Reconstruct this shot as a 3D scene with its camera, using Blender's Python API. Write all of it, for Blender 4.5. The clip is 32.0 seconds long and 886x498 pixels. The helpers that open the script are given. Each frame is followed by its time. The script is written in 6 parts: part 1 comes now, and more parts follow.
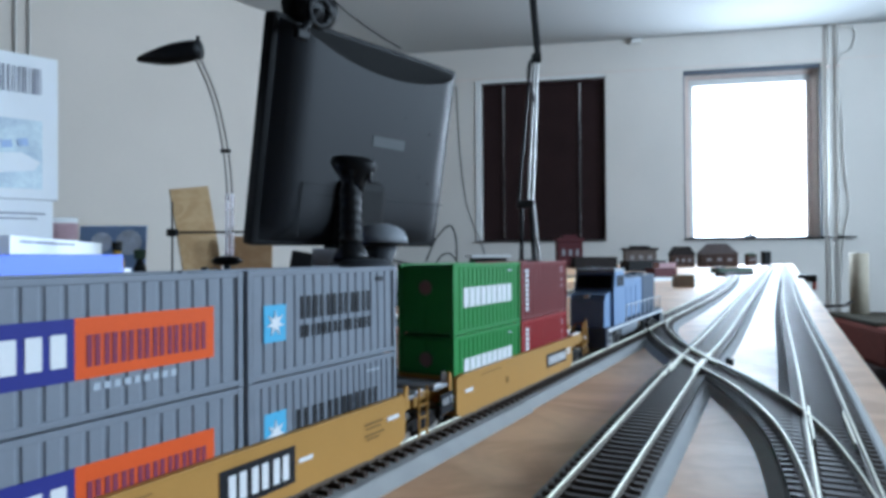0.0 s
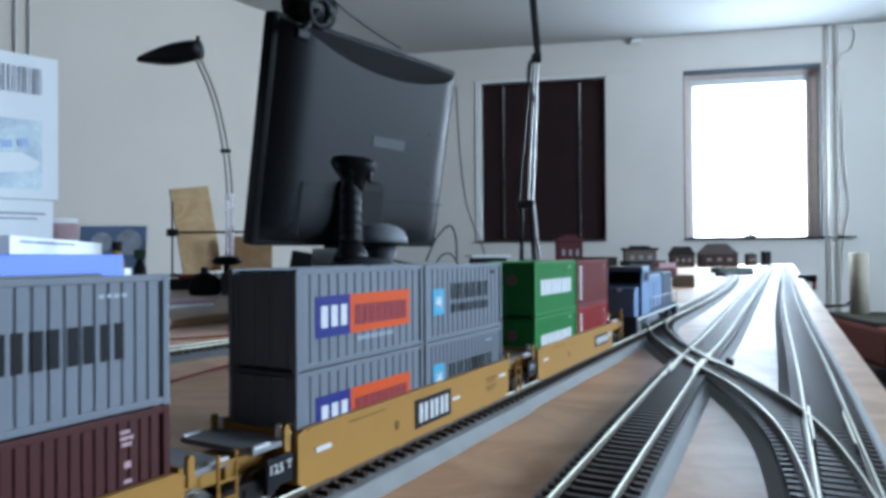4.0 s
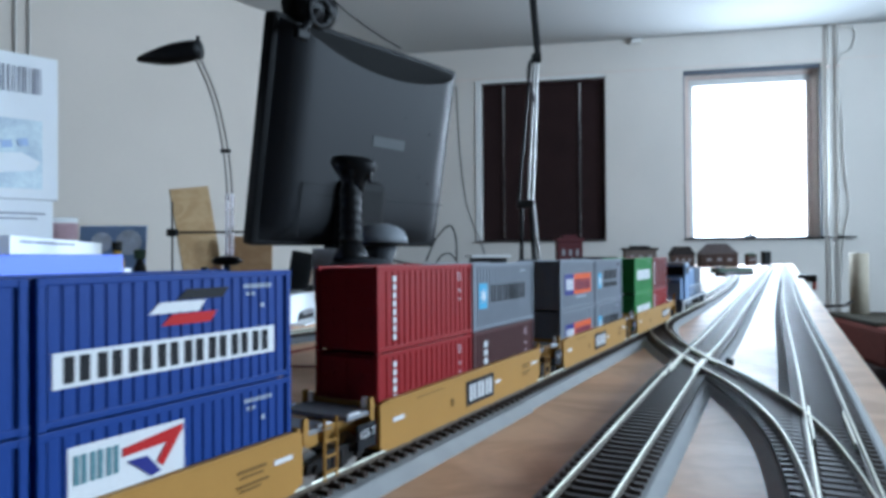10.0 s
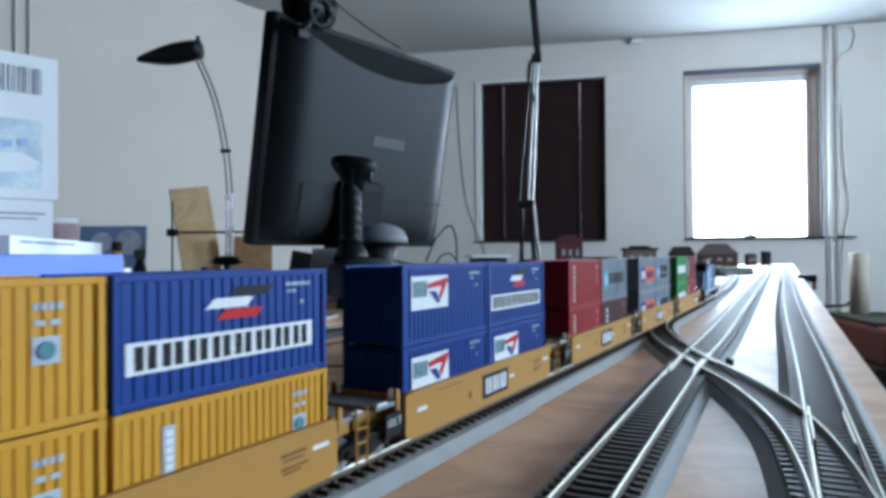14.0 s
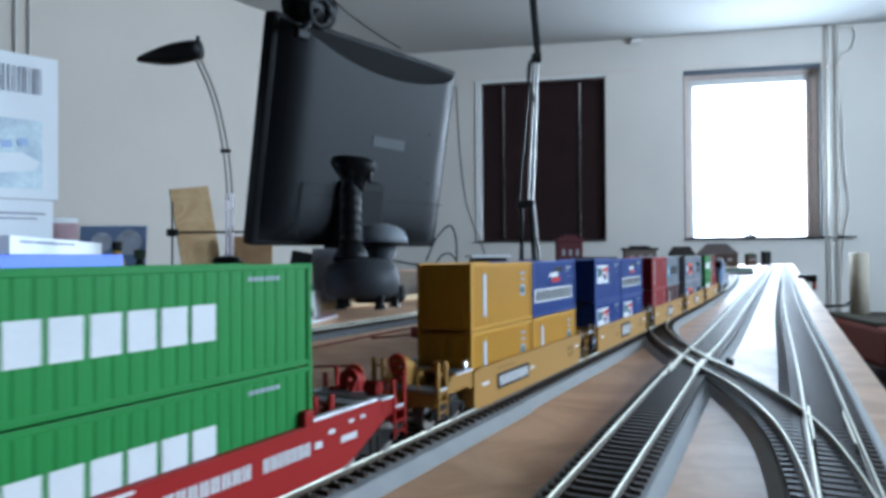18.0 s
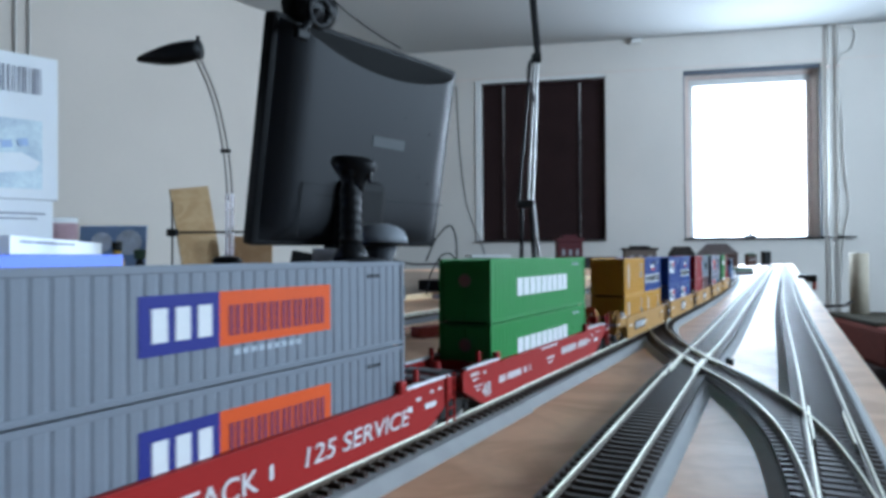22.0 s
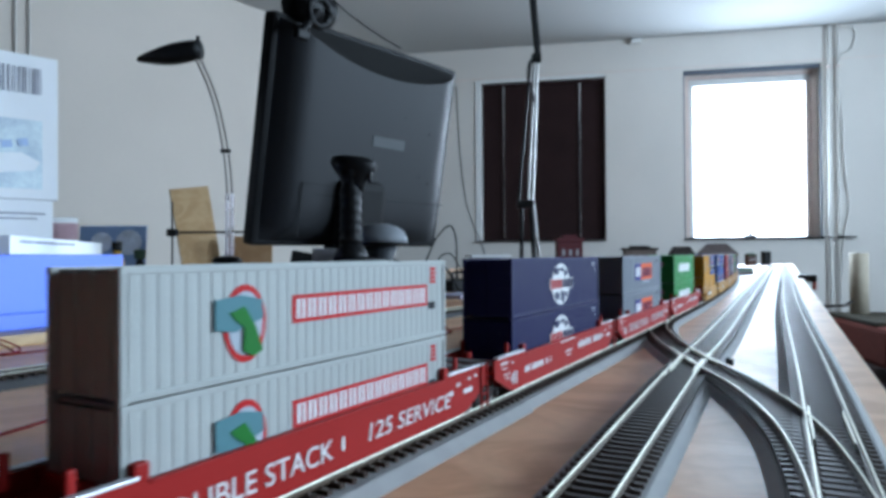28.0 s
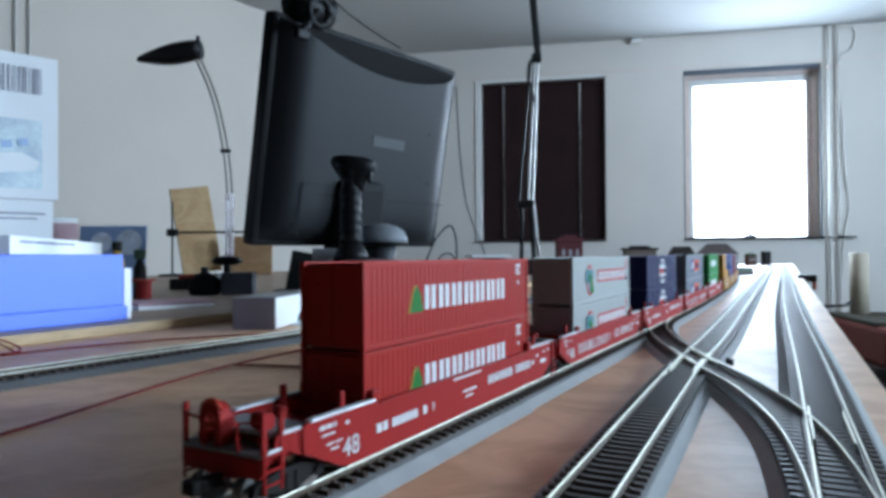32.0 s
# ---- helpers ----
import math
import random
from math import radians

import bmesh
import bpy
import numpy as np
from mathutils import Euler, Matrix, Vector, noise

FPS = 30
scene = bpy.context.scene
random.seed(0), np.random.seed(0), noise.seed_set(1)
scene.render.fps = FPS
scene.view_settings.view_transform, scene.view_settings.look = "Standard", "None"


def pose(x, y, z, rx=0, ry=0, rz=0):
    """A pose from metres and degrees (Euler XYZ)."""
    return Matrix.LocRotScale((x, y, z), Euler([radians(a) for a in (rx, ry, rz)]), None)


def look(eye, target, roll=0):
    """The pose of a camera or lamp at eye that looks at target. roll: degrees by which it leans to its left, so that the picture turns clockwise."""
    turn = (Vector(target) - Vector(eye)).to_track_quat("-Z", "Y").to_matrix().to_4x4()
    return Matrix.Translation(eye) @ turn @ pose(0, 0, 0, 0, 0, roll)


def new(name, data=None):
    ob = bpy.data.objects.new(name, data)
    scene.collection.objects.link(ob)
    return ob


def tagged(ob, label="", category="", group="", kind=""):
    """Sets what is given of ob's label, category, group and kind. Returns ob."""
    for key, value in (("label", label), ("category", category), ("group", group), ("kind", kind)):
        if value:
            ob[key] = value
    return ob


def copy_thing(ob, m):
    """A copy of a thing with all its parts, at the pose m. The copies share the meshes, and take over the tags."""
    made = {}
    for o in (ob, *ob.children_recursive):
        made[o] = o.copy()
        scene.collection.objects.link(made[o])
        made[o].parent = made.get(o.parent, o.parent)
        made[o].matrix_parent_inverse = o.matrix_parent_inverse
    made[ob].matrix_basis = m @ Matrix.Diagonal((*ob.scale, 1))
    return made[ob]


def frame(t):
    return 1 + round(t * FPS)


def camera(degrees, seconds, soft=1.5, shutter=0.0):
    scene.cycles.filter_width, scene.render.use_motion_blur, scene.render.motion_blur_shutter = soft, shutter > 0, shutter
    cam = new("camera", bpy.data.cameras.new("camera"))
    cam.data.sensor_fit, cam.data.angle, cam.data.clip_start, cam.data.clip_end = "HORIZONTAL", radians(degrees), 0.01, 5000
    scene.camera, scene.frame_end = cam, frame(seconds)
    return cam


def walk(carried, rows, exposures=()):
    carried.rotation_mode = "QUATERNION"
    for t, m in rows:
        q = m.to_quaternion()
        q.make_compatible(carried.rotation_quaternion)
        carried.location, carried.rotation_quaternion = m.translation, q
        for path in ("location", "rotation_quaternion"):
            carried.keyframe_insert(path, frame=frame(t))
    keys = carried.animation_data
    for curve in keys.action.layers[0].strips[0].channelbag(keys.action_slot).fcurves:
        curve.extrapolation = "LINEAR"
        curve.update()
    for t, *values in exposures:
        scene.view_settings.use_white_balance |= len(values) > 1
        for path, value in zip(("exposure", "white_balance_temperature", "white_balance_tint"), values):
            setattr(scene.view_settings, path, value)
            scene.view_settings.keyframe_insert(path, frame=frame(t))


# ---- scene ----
EYE = 0.84                      # eye above the floor
TABLE = EYE - 0.077             # layout board
RAIL = EYE - 0.0695             # head of the rails
HEAD = 60.44                    # heading of the main line, degrees from +x
DX, DY = math.cos(radians(HEAD)), math.sin(radians(HEAD))

cam = camera(67.0, 32.0, soft=3.7, shutter=0.5)
EYE_POSE = look((0, 0, EYE), (0, math.cos(radians(0.4954)), EYE + math.sin(radians(0.4954))), -0.42)
walk(cam, [(0.0, EYE_POSE), (32.0, EYE_POSE)], [(0.0, 0.57, 5450, 10), (32.0, 0.57, 5450, 10)])


# ---- plan ----
def place(s, l, z=0.0):
    """Point s metres along and l metres to the left of the line through the eye, parallel to the main track."""
    return Vector((DX * s - DY * l, DY * s + DX * l, z))


def main_l(s):
    return 0.1448 + 0.012 * s * s + 0.018 * max(s - 0.8, 0.0) ** 2


def main_slope(s):
    return 0.024 * s + 0.036 * max(s - 0.8, 0.0)


# ---- world and light ----
world = bpy.data.worlds.new("sky")
scene.world = world
world.use_nodes = True
wn = world.node_tree.nodes
sky = wn.new("ShaderNodeTexSky")
sky.sky_type = "NISHITA"
sky.sun_disc = False
sky.sun_elevation = radians(40)
sky.sun_rotation = radians(60)
wn["Background"].inputs["Strength"].default_value = 0.12
world.node_tree.links.new(sky.outputs["Color"], wn["Background"].inputs["Color"])


def window_light(name, centre, target, width, height, watts, colour):
    data = bpy.data.lights.new(name, "AREA")
    data.shape = "RECTANGLE"
    data.size, data.size_y, data.energy, data.color = width, height, watts, colour
    ob = new(name, data)
    ob.matrix_world = look(centre, target)
    return ob


# daylight in the far window, and in two assumed windows of the side wall out of view
window_light("daylight_far_window", (2.496, 5.400, 1.60), (2.303, 4.419, 1.60), 0.76, 1.06, 40, (0.84, 0.955, 1.0))
window_light("daylight_side_window", (4.65, 0.2, 1.82), (3.65, 0.2, 1.80), 1.56, 1.30, 142, (0.83, 0.955, 1.0))
# second unseen side source, added to brighten the walls
window_light("daylight_side_window", (4.65, 2.6, 1.82), (3.65, 2.6, 1.80), 1.16, 1.30, 95, (0.83, 0.955, 1.0))

# ---- materials ----


def material(name, colour, rough=0.5, metal=0.0, vary=0.12, scale=30.0, bump=0.05, grain=400.0, coat=0.0, stretch=(1, 1, 1), spec=0.5):
    m = bpy.data.materials.new(name)
    m.use_nodes = True
    nt = m.node_tree
    n, l = nt.nodes, nt.links
    p = n["Principled BSDF"]
    p.inputs["Roughness"].default_value = rough
    p.inputs["Metallic"].default_value = metal
    p.inputs["Coat Weight"].default_value = coat
    p.inputs["Coat Roughness"].default_value = 0.25
    p.inputs["Specular IOR Level"].default_value = spec
    tc = n.new("ShaderNodeTexCoord")
    mp = n.new("ShaderNodeMapping")
    mp.inputs["Scale"].default_value = stretch
    l.new(tc.outputs["Object"], mp.inputs["Vector"])
    n1 = n.new("ShaderNodeTexNoise")
    n1.inputs["Scale"].default_value = scale
    n1.inputs["Detail"].default_value = 5
    l.new(mp.outputs["Vector"], n1.inputs["Vector"])
    n2 = n.new("ShaderNodeTexNoise")
    n2.inputs["Scale"].default_value = grain
    n2.inputs["Detail"].default_value = 3
    l.new(mp.outputs["Vector"], n2.inputs["Vector"])
    ramp = n.new("ShaderNodeValToRGB")
    c = np.array(colour[:3])
    ramp.color_ramp.elements[0].position, ramp.color_ramp.elements[1].position = 0.3, 0.7
    ramp.color_ramp.elements[0].color = (*(c * (1 - vary)), 1)
    ramp.color_ramp.elements[1].color = (*np.minimum(c * (1 + vary), 1), 1)
    mix = n.new("ShaderNodeMath")
    mix.operation = "MULTIPLY_ADD"
    mix.inputs[1].default_value = 0.35
    l.new(n2.outputs["Fac"], mix.inputs[0])
    half = n.new("ShaderNodeMath")
    half.operation = "MULTIPLY"
    half.inputs[1].default_value = 0.65
    l.new(n1.outputs["Fac"], half.inputs[0])
    l.new(half.outputs[0], mix.inputs[2])
    l.new(mix.outputs[0], ramp.inputs["Fac"])
    l.new(ramp.outputs["Color"], p.inputs["Base Color"])
    rr = n.new("ShaderNodeMapRange")
    rr.inputs["To Min"].default_value = max(rough - 0.08, 0.02)
    rr.inputs["To Max"].default_value = min(rough + 0.1, 1)
    l.new(n1.outputs["Fac"], rr.inputs["Value"])
    l.new(rr.outputs["Result"], p.inputs["Roughness"])
    if bump:
        b = n.new("ShaderNodeBump")
        b.inputs["Strength"].default_value = bump
        b.inputs["Distance"].default_value = 0.002
        l.new(n2.outputs["Fac"], b.inputs["Height"])
        l.new(b.outputs["Normal"], p.inputs["Normal"])
    return m


def plastic(name, colour, rough=0.42, vary=0.06):
    return material(name, [0.77 * c for c in colour], rough + 0.05, vary=vary, scale=60, bump=0.03, grain=900, spec=0.13)


def glowing(name, colour, strength):
    m = bpy.data.materials.new(name)
    m.use_nodes = True
    p = m.node_tree.nodes["Principled BSDF"]
    p.inputs["Base Color"].default_value = (*colour, 1)
    p.inputs["Emission Color"].default_value = (*colour, 1)
    p.inputs["Emission Strength"].default_value = strength
    return m


def glass(name, colour=(1, 1, 1), rough=0.02):
    m = bpy.data.materials.new(name)
    m.use_nodes = True
    p = m.node_tree.nodes["Principled BSDF"]
    p.inputs["Base Color"].default_value = (*colour, 1)
    p.inputs["Roughness"].default_value = rough
    p.inputs["Transmission Weight"].default_value = 1.0
    p.inputs["IOR"].default_value = 1.45
    return m


def plywood(name, colour, rough, coat, spec=0.25, turn=60.44):
    """Rotary-cut veneer: a broad wavy figure along the grain, fine pores across it."""
    m = material(name, colour, rough, vary=0.10, scale=9, bump=0.04, grain=160, coat=coat, stretch=(1.0, 1.6, 2.0), spec=spec)
    n, l = m.node_tree.nodes, m.node_tree.links
    p = n["Principled BSDF"]
    base = p.inputs["Base Color"].links[0].from_socket
    tc = n.new("ShaderNodeTexCoord")
    mp = n.new("ShaderNodeMapping")
    mp.inputs["Rotation"].default_value = (0, 0, radians(-turn))
    mp.inputs["Scale"].default_value = (4.0, 6.5, 6.5)
    l.new(tc.outputs["Object"], mp.inputs["Vector"])
    figure = n.new("ShaderNodeTexNoise")
    figure.inputs["Scale"].default_value = 2.6
    figure.inputs["Detail"].default_value = 3
    figure.inputs["Distortion"].default_value = 1.6
    l.new(mp.outputs["Vector"], figure.inputs["Vector"])
    rings = n.new("ShaderNodeMath")
    rings.operation = "MULTIPLY"
    rings.inputs[1].default_value = 5.0
    l.new(figure.outputs["Fac"], rings.inputs[0])
    saw = n.new("ShaderNodeMath")
    saw.operation = "PINGPONG"
    saw.inputs[1].default_value = 1.0
    l.new(rings.outputs[0], saw.inputs[0])
    pm = n.new("ShaderNodeMapping")
    pm.inputs["Rotation"].default_value = (0, 0, radians(-turn))
    pm.inputs["Scale"].default_value = (220, 900, 300)
    l.new(tc.outputs["Object"], pm.inputs["Vector"])
    pores = n.new("ShaderNodeTexNoise")
    pores.inputs["Scale"].default_value = 1.0
    pores.inputs["Detail"].default_value = 2
    l.new(pm.outputs["Vector"], pores.inputs["Vector"])
    both = n.new("ShaderNodeMath")
    both.operation = "MULTIPLY_ADD"
    both.inputs[1].default_value = 0.30
    l.new(pores.outputs["Fac"], both.inputs[0])
    part_of = n.new("ShaderNodeMath")
    part_of.operation = "MULTIPLY"
    part_of.inputs[1].default_value = 0.70
    l.new(saw.outputs[0], part_of.inputs[0])
    l.new(part_of.outputs[0], both.inputs[2])
    tone = n.new("ShaderNodeValToRGB")
    tone.color_ramp.elements[0].position, tone.color_ramp.elements[1].position = 0.15, 0.75
    tone.color_ramp.elements[0].color = (0.83, 0.76, 0.70, 1)
    tone.color_ramp.elements[1].color = (1.0, 1.0, 1.0, 1)
    l.new(both.outputs[0], tone.inputs["Fac"])
    mul = n.new("ShaderNodeMixRGB")
    mul.blend_type = "MULTIPLY"
    mul.inputs["Fac"].default_value = 1.0
    l.new(base, mul.inputs["Color1"])
    l.new(tone.outputs["Color"], mul.inputs["Color2"])
    l.new(mul.outputs["Color"], p.inputs["Base Color"])
    return m


M = dict(
    ply=plywood("varnished plywood", (0.86, 0.555, 0.345), 0.49, 0.0, 0.30),
    ply_edge=material("plywood edge", (0.5, 0.36, 0.2), 0.6, vary=0.25, scale=40, stretch=(1, 1, 12)),
    wood=plywood("light board", (0.45, 0.31, 0.16), 0.5, 0.1),
    foam=material("grey foam roadbed", (0.35, 0.35, 0.345), 0.9, vary=0.1, scale=80, bump=0.25, grain=1500, spec=0.34),
    foam_dark=material("dark grey foam roadbed", (0.15, 0.15, 0.155), 0.85, vary=0.12, scale=80, bump=0.25, grain=1500),
    tie=material("brown plastic tie", (0.045, 0.028, 0.021), 0.48, vary=0.3, scale=60, bump=0.03, grain=900, spec=0.25),
    p_umber=plastic("umber print", (0.22, 0.12, 0.03), 0.5),
    rail_side=material("dark brown rail side", (0.09, 0.062, 0.04), 0.55, 0.2, vary=0.2, scale=200, bump=0.02),
    rail=material("nickel silver rail", (0.74, 0.73, 0.62), 0.48, 1.0, vary=0.12, scale=300, bump=0.02),
    plaster=material("white painted plaster", (0.55, 0.525, 0.488), 0.85, vary=0.05, scale=2.0, bump=0.1, grain=90),
    plaster_warm=material("warm toned plaster", (0.535, 0.485, 0.43), 0.85, vary=0.05, scale=2.0, bump=0.1, grain=90),
    ceiling=material("ceiling paint", (0.385, 0.39, 0.385), 0.9, vary=0.03, scale=1.5, bump=0.06, grain=60),
    floor=material("dark red carpet", (0.030, 0.010, 0.008), 0.95, vary=0.3, scale=20, bump=0.4, grain=500),
    white=plastic("white gloss paint", (0.8, 0.8, 0.78), 0.35),
    card_white=material("white card", (0.88, 0.89, 0.90), 0.6, vary=0.03, scale=20, bump=0.03),
    card_grey=material("grey card", (0.42, 0.41, 0.40), 0.7, vary=0.05, scale=30, bump=0.05),
    box_blue=material("blue card", (0.15, 0.25, 0.95), 0.5, vary=0.05, scale=15, bump=0.02),
    print_blue=material("pale blue print", (0.66, 0.79, 0.94), 0.5, vary=0.35, scale=30, bump=0.0),
    print_grey=material("grey print", (0.28, 0.28, 0.32), 0.5),
    black=plastic("black plastic", (0.012, 0.012, 0.013), 0.38),
    black_soft=plastic("matt black", (0.016, 0.016, 0.017), 0.6),
    screen_grey=plastic("satin dark grey plastic", (0.032, 0.033, 0.036), 0.46),
    dome=plastic("silver plastic", (0.27, 0.285, 0.31), 0.4),
    steel=material("brushed steel", (0.7, 0.7, 0.7), 0.25, 1.0, vary=0.06, scale=200),
    # near white, painting the gloss along the car edges
    glint_edge=material("pale edge highlight", (0.68, 0.69, 0.72), 0.4, 0.4, vary=0.2, scale=150),
    chrome=material("chrome", (0.92, 0.92, 0.93), 0.28, 1.0, vary=0.03, scale=100, bump=0),
    blind=material("dark brown blind", (0.022, 0.012, 0.012), 0.8, vary=0.2, scale=5, spec=0.08),
    sky_white=glowing("bright overcast sky", (0.95, 0.98, 1.0), 4.0),
    frame_wood=material("window frame paint", (0.58, 0.49, 0.44), 0.5, vary=0.1, scale=20),
    red_cloth=material("dark red fabric", (0.085, 0.020, 0.013), 0.9, vary=0.3, scale=60, bump=0.4, spec=0.1),
    kraft=material("kraft paper", (0.38, 0.33, 0.25), 0.75, vary=0.1, scale=20),
    frame_brown=material("brown window frame", (0.52, 0.38, 0.33), 0.5, vary=0.15, scale=20),
    head_dark=material("dark slate blue", (0.05, 0.065, 0.09), 0.5, vary=0.1, scale=20),
    brake_red=plastic("orange red brake wheel", (0.62, 0.07, 0.04), 0.5),
    wire_red=plastic("red wire", (0.26, 0.022, 0.02), 0.5),
    deck=material("grey walkway", (0.2, 0.2, 0.21), 0.5, vary=0.1, scale=300, bump=0.2),
    truck=plastic("black truck frame", (0.02, 0.017, 0.016), 0.55, 0.2),
    car_yellow=plastic("yellow car paint", (0.48, 0.255, 0.06), 0.45),
    car_red=plastic("red car paint", (0.37, 0.017, 0.014), 0.46),
    c_grey=plastic("grey container", (0.235, 0.255, 0.295), 0.42),
    c_green=plastic("green container", (0.042, 0.27, 0.058), 0.42),
    c_maroon=plastic("oxide red container", (0.2, 0.030, 0.032), 0.45),
    c_red=plastic("bright red container", (0.34, 0.014, 0.017), 0.42),
    c_brown=plastic("brown container", (0.09, 0.03, 0.03), 0.45),
    c_blue=plastic("blue container", (0.017, 0.056, 0.27), 0.42),
    c_yellow=plastic("yellow container", (0.68, 0.345, 0.03), 0.42),
    c_navy=plastic("navy container", (0.013, 0.014, 0.085), 0.42),
    c_pale=plastic("pale grey container", (0.50, 0.52, 0.50), 0.42),
    c_orange=plastic("orange red container", (0.44, 0.025, 0.017), 0.42),
    p_white=plastic("white print", (0.85, 0.85, 0.86), 0.5),
    p_black=plastic("black print", (0.015, 0.015, 0.018), 0.5),
    p_blue=plastic("dark blue print", (0.035, 0.04, 0.25), 0.5),
    p_orange=plastic("orange print", (0.80, 0.11, 0.015), 0.5),
    p_sky=plastic("sky blue print", (0.13, 0.48, 0.75), 0.5),
    p_red=plastic("red print", (0.55, 0.02, 0.02), 0.5),
    p_purple=plastic("purple print", (0.24, 0.045, 0.09), 0.5),
    p_green=plastic("green print", (0.03, 0.2, 0.03), 0.5),
    p_teal=plastic("teal print", (0.12, 0.26, 0.30), 0.5),
    p_grey=plastic("faint grey print", (0.5, 0.55, 0.62), 0.5),
    loco_blue=plastic("blue grey locomotive paint", (0.26, 0.37, 0.58), 0.4),
    loco_dark=plastic("dark locomotive paint", (0.09, 0.115, 0.165), 0.45),
    house_dark=plastic("brown house plastic", (0.09, 0.06, 0.05), 0.7, 0.2),
    house_red=plastic("maroon house plastic", (0.10, 0.03, 0.035), 0.6, 0.2),
    roof=plastic("dark roof", (0.035, 0.03, 0.03), 0.7, 0.2),
    green_dull=plastic("dull green", (0.06, 0.10, 0.07), 0.6, 0.2),
    bulb=plastic("amber", (0.5, 0.3, 0.05), 0.4),
    glass=glass("clear glass"),
    ply_desk=plywood("desk plywood", (0.36, 0.27, 0.20), 0.5, 0.05),
    print_mid=material("mid blue print", (0.42, 0.55, 0.80), 0.5, vary=0.3, scale=60, bump=0.0),
    print_mist=material("misty print", (0.55, 0.60, 0.68), 0.4, vary=0.4, scale=70, bump=0.0),
    card_slate=material("slate blue card", (0.20, 0.30, 0.52), 0.4, vary=0.2, scale=25, bump=0.0),
    card_dim=material("dim grey card", (0.25, 0.25, 0.26), 0.6),
    card_cream=material("cream card", (0.75, 0.70, 0.50), 0.6),
    p_pinkish=plastic("pinkish print", (0.62, 0.42, 0.46), 0.5, 0.15),
    p_lilac=plastic("lilac paper", (0.55, 0.53, 0.70), 0.6, 0.05),
    p_rose=plastic("faded rose disc", (0.30, 0.20, 0.17), 0.5),
    p_dullred=plastic("dull red plastic", (0.36, 0.06, 0.04), 0.45),
    wood_brown=plywood("brown board", (0.30, 0.19, 0.10), 0.55, 0.05),
    pedestal=plastic("dark grey block", (0.09, 0.095, 0.11), 0.5),
    black_matt=material("matt black plastic", (0.012, 0.012, 0.012), 0.75, vary=0.1, scale=60, spec=0.1),
    base_grey=plastic("charcoal plastic", (0.055, 0.058, 0.065), 0.45),
    badge=plastic("grey badge", (0.085, 0.09, 0.095), 0.4),
    rod_dark=material("dark metal rod", (0.25, 0.24, 0.23), 0.35, 1.0, vary=0.1, scale=100),
    house_grey=plastic("grey brown house plastic", (0.16, 0.14, 0.13), 0.7, 0.2),
    roof_brown=plastic("brown grey roof", (0.12, 0.095, 0.09), 0.7, 0.2),
    pane_dim=plastic("pale pane", (0.35, 0.35, 0.38), 0.3),
    kraft_dark=material("brown cardboard", (0.20, 0.14, 0.09), 0.8, vary=0.12, scale=40),
    pipe=material("painted pipe", (0.62, 0.60, 0.56), 0.6, vary=0.08, scale=20, spec=0.2),
    olive=material("dark olive cloth", (0.03, 0.026, 0.018), 0.9, vary=0.25, scale=40, bump=0.3, spec=0.1),
    # dark lining of unseen surfaces, added to absorb bounced light
    rear=material("dark unseen lining", (0.030, 0.028, 0.026), 0.7, vary=0.2, scale=4, stretch=(6, 6, 0.6)),
)


# ---- mesh helpers ----
def bm_new():
    return bmesh.new()


def box(bm, c, size, turn=0.0, bevel=0.0, tilt=None):
    """A box with centre c and full size; turn about z in degrees."""
    m = Matrix.Translation(c) @ Matrix.Rotation(radians(turn), 4, "Z")
    if tilt is not None:
        m = m @ tilt
    m = m @ Matrix.Diagonal((*size, 1))
    r = bmesh.ops.create_cube(bm, size=1.0, matrix=m)
    if bevel:
        edges = list({e for v in r["verts"] for e in v.link_edges})
        bmesh.ops.bevel(bm, geom=edges, offset=bevel, segments=2, affect="EDGES", profile=0.6)
    return bm


def rod(bm, a, b, r, seg=10, r2=None):
    a, b = Vector(a), Vector(b)
    v = b - a
    m = Matrix.Translation((a + b) / 2) @ v.to_track_quat("Z", "Y").to_matrix().to_4x4()
    bmesh.ops.create_cone(bm, cap_ends=True, segments=seg, radius1=r, radius2=r if r2 is None else r2, depth=v.length, matrix=m)
    return bm


def smooth_line(points, steps=6):
    """A Catmull-Rom line through a few control points."""
    p = [Vector(q) for q in points]
    p = [2 * p[0] - p[1]] + p + [2 * p[-1] - p[-2]]
    out = []
    for i in range(1, len(p) - 2):
        for k in range(steps):
            t = k / steps
            out.append(0.5 * ((2 * p[i]) + (p[i + 1] - p[i - 1]) * t + (2 * p[i - 1] - 5 * p[i] + 4 * p[i + 1] - p[i + 2]) * t * t
                              + (3 * p[i] - p[i - 1] - 3 * p[i + 1] + p[i + 2]) * t ** 3))
    out.append(p[-2])
    return out


def tube(bm, points, r, seg=7):
    rings = []
    for i, p in enumerate(points):
        p = Vector(p)
        v = Vector(points[min(i + 1, len(points) - 1)]) - Vector(points[max(i - 1, 0)])
        q = v.to_track_quat("Z", "Y")
        rings.append([bm.verts.new(p + q @ Vector((r * math.cos(2 * math.pi * k / seg), r * math.sin(2 * math.pi * k / seg), 0))) for k in range(seg)])
    for a, b in zip(rings, rings[1:]):
        for k in range(seg):
            bm.faces.new((a[k], a[(k + 1) % seg], b[(k + 1) % seg], b[k]))
    bm.faces.new(rings[0][::-1])
    bm.faces.new(rings[-1])
    return bm


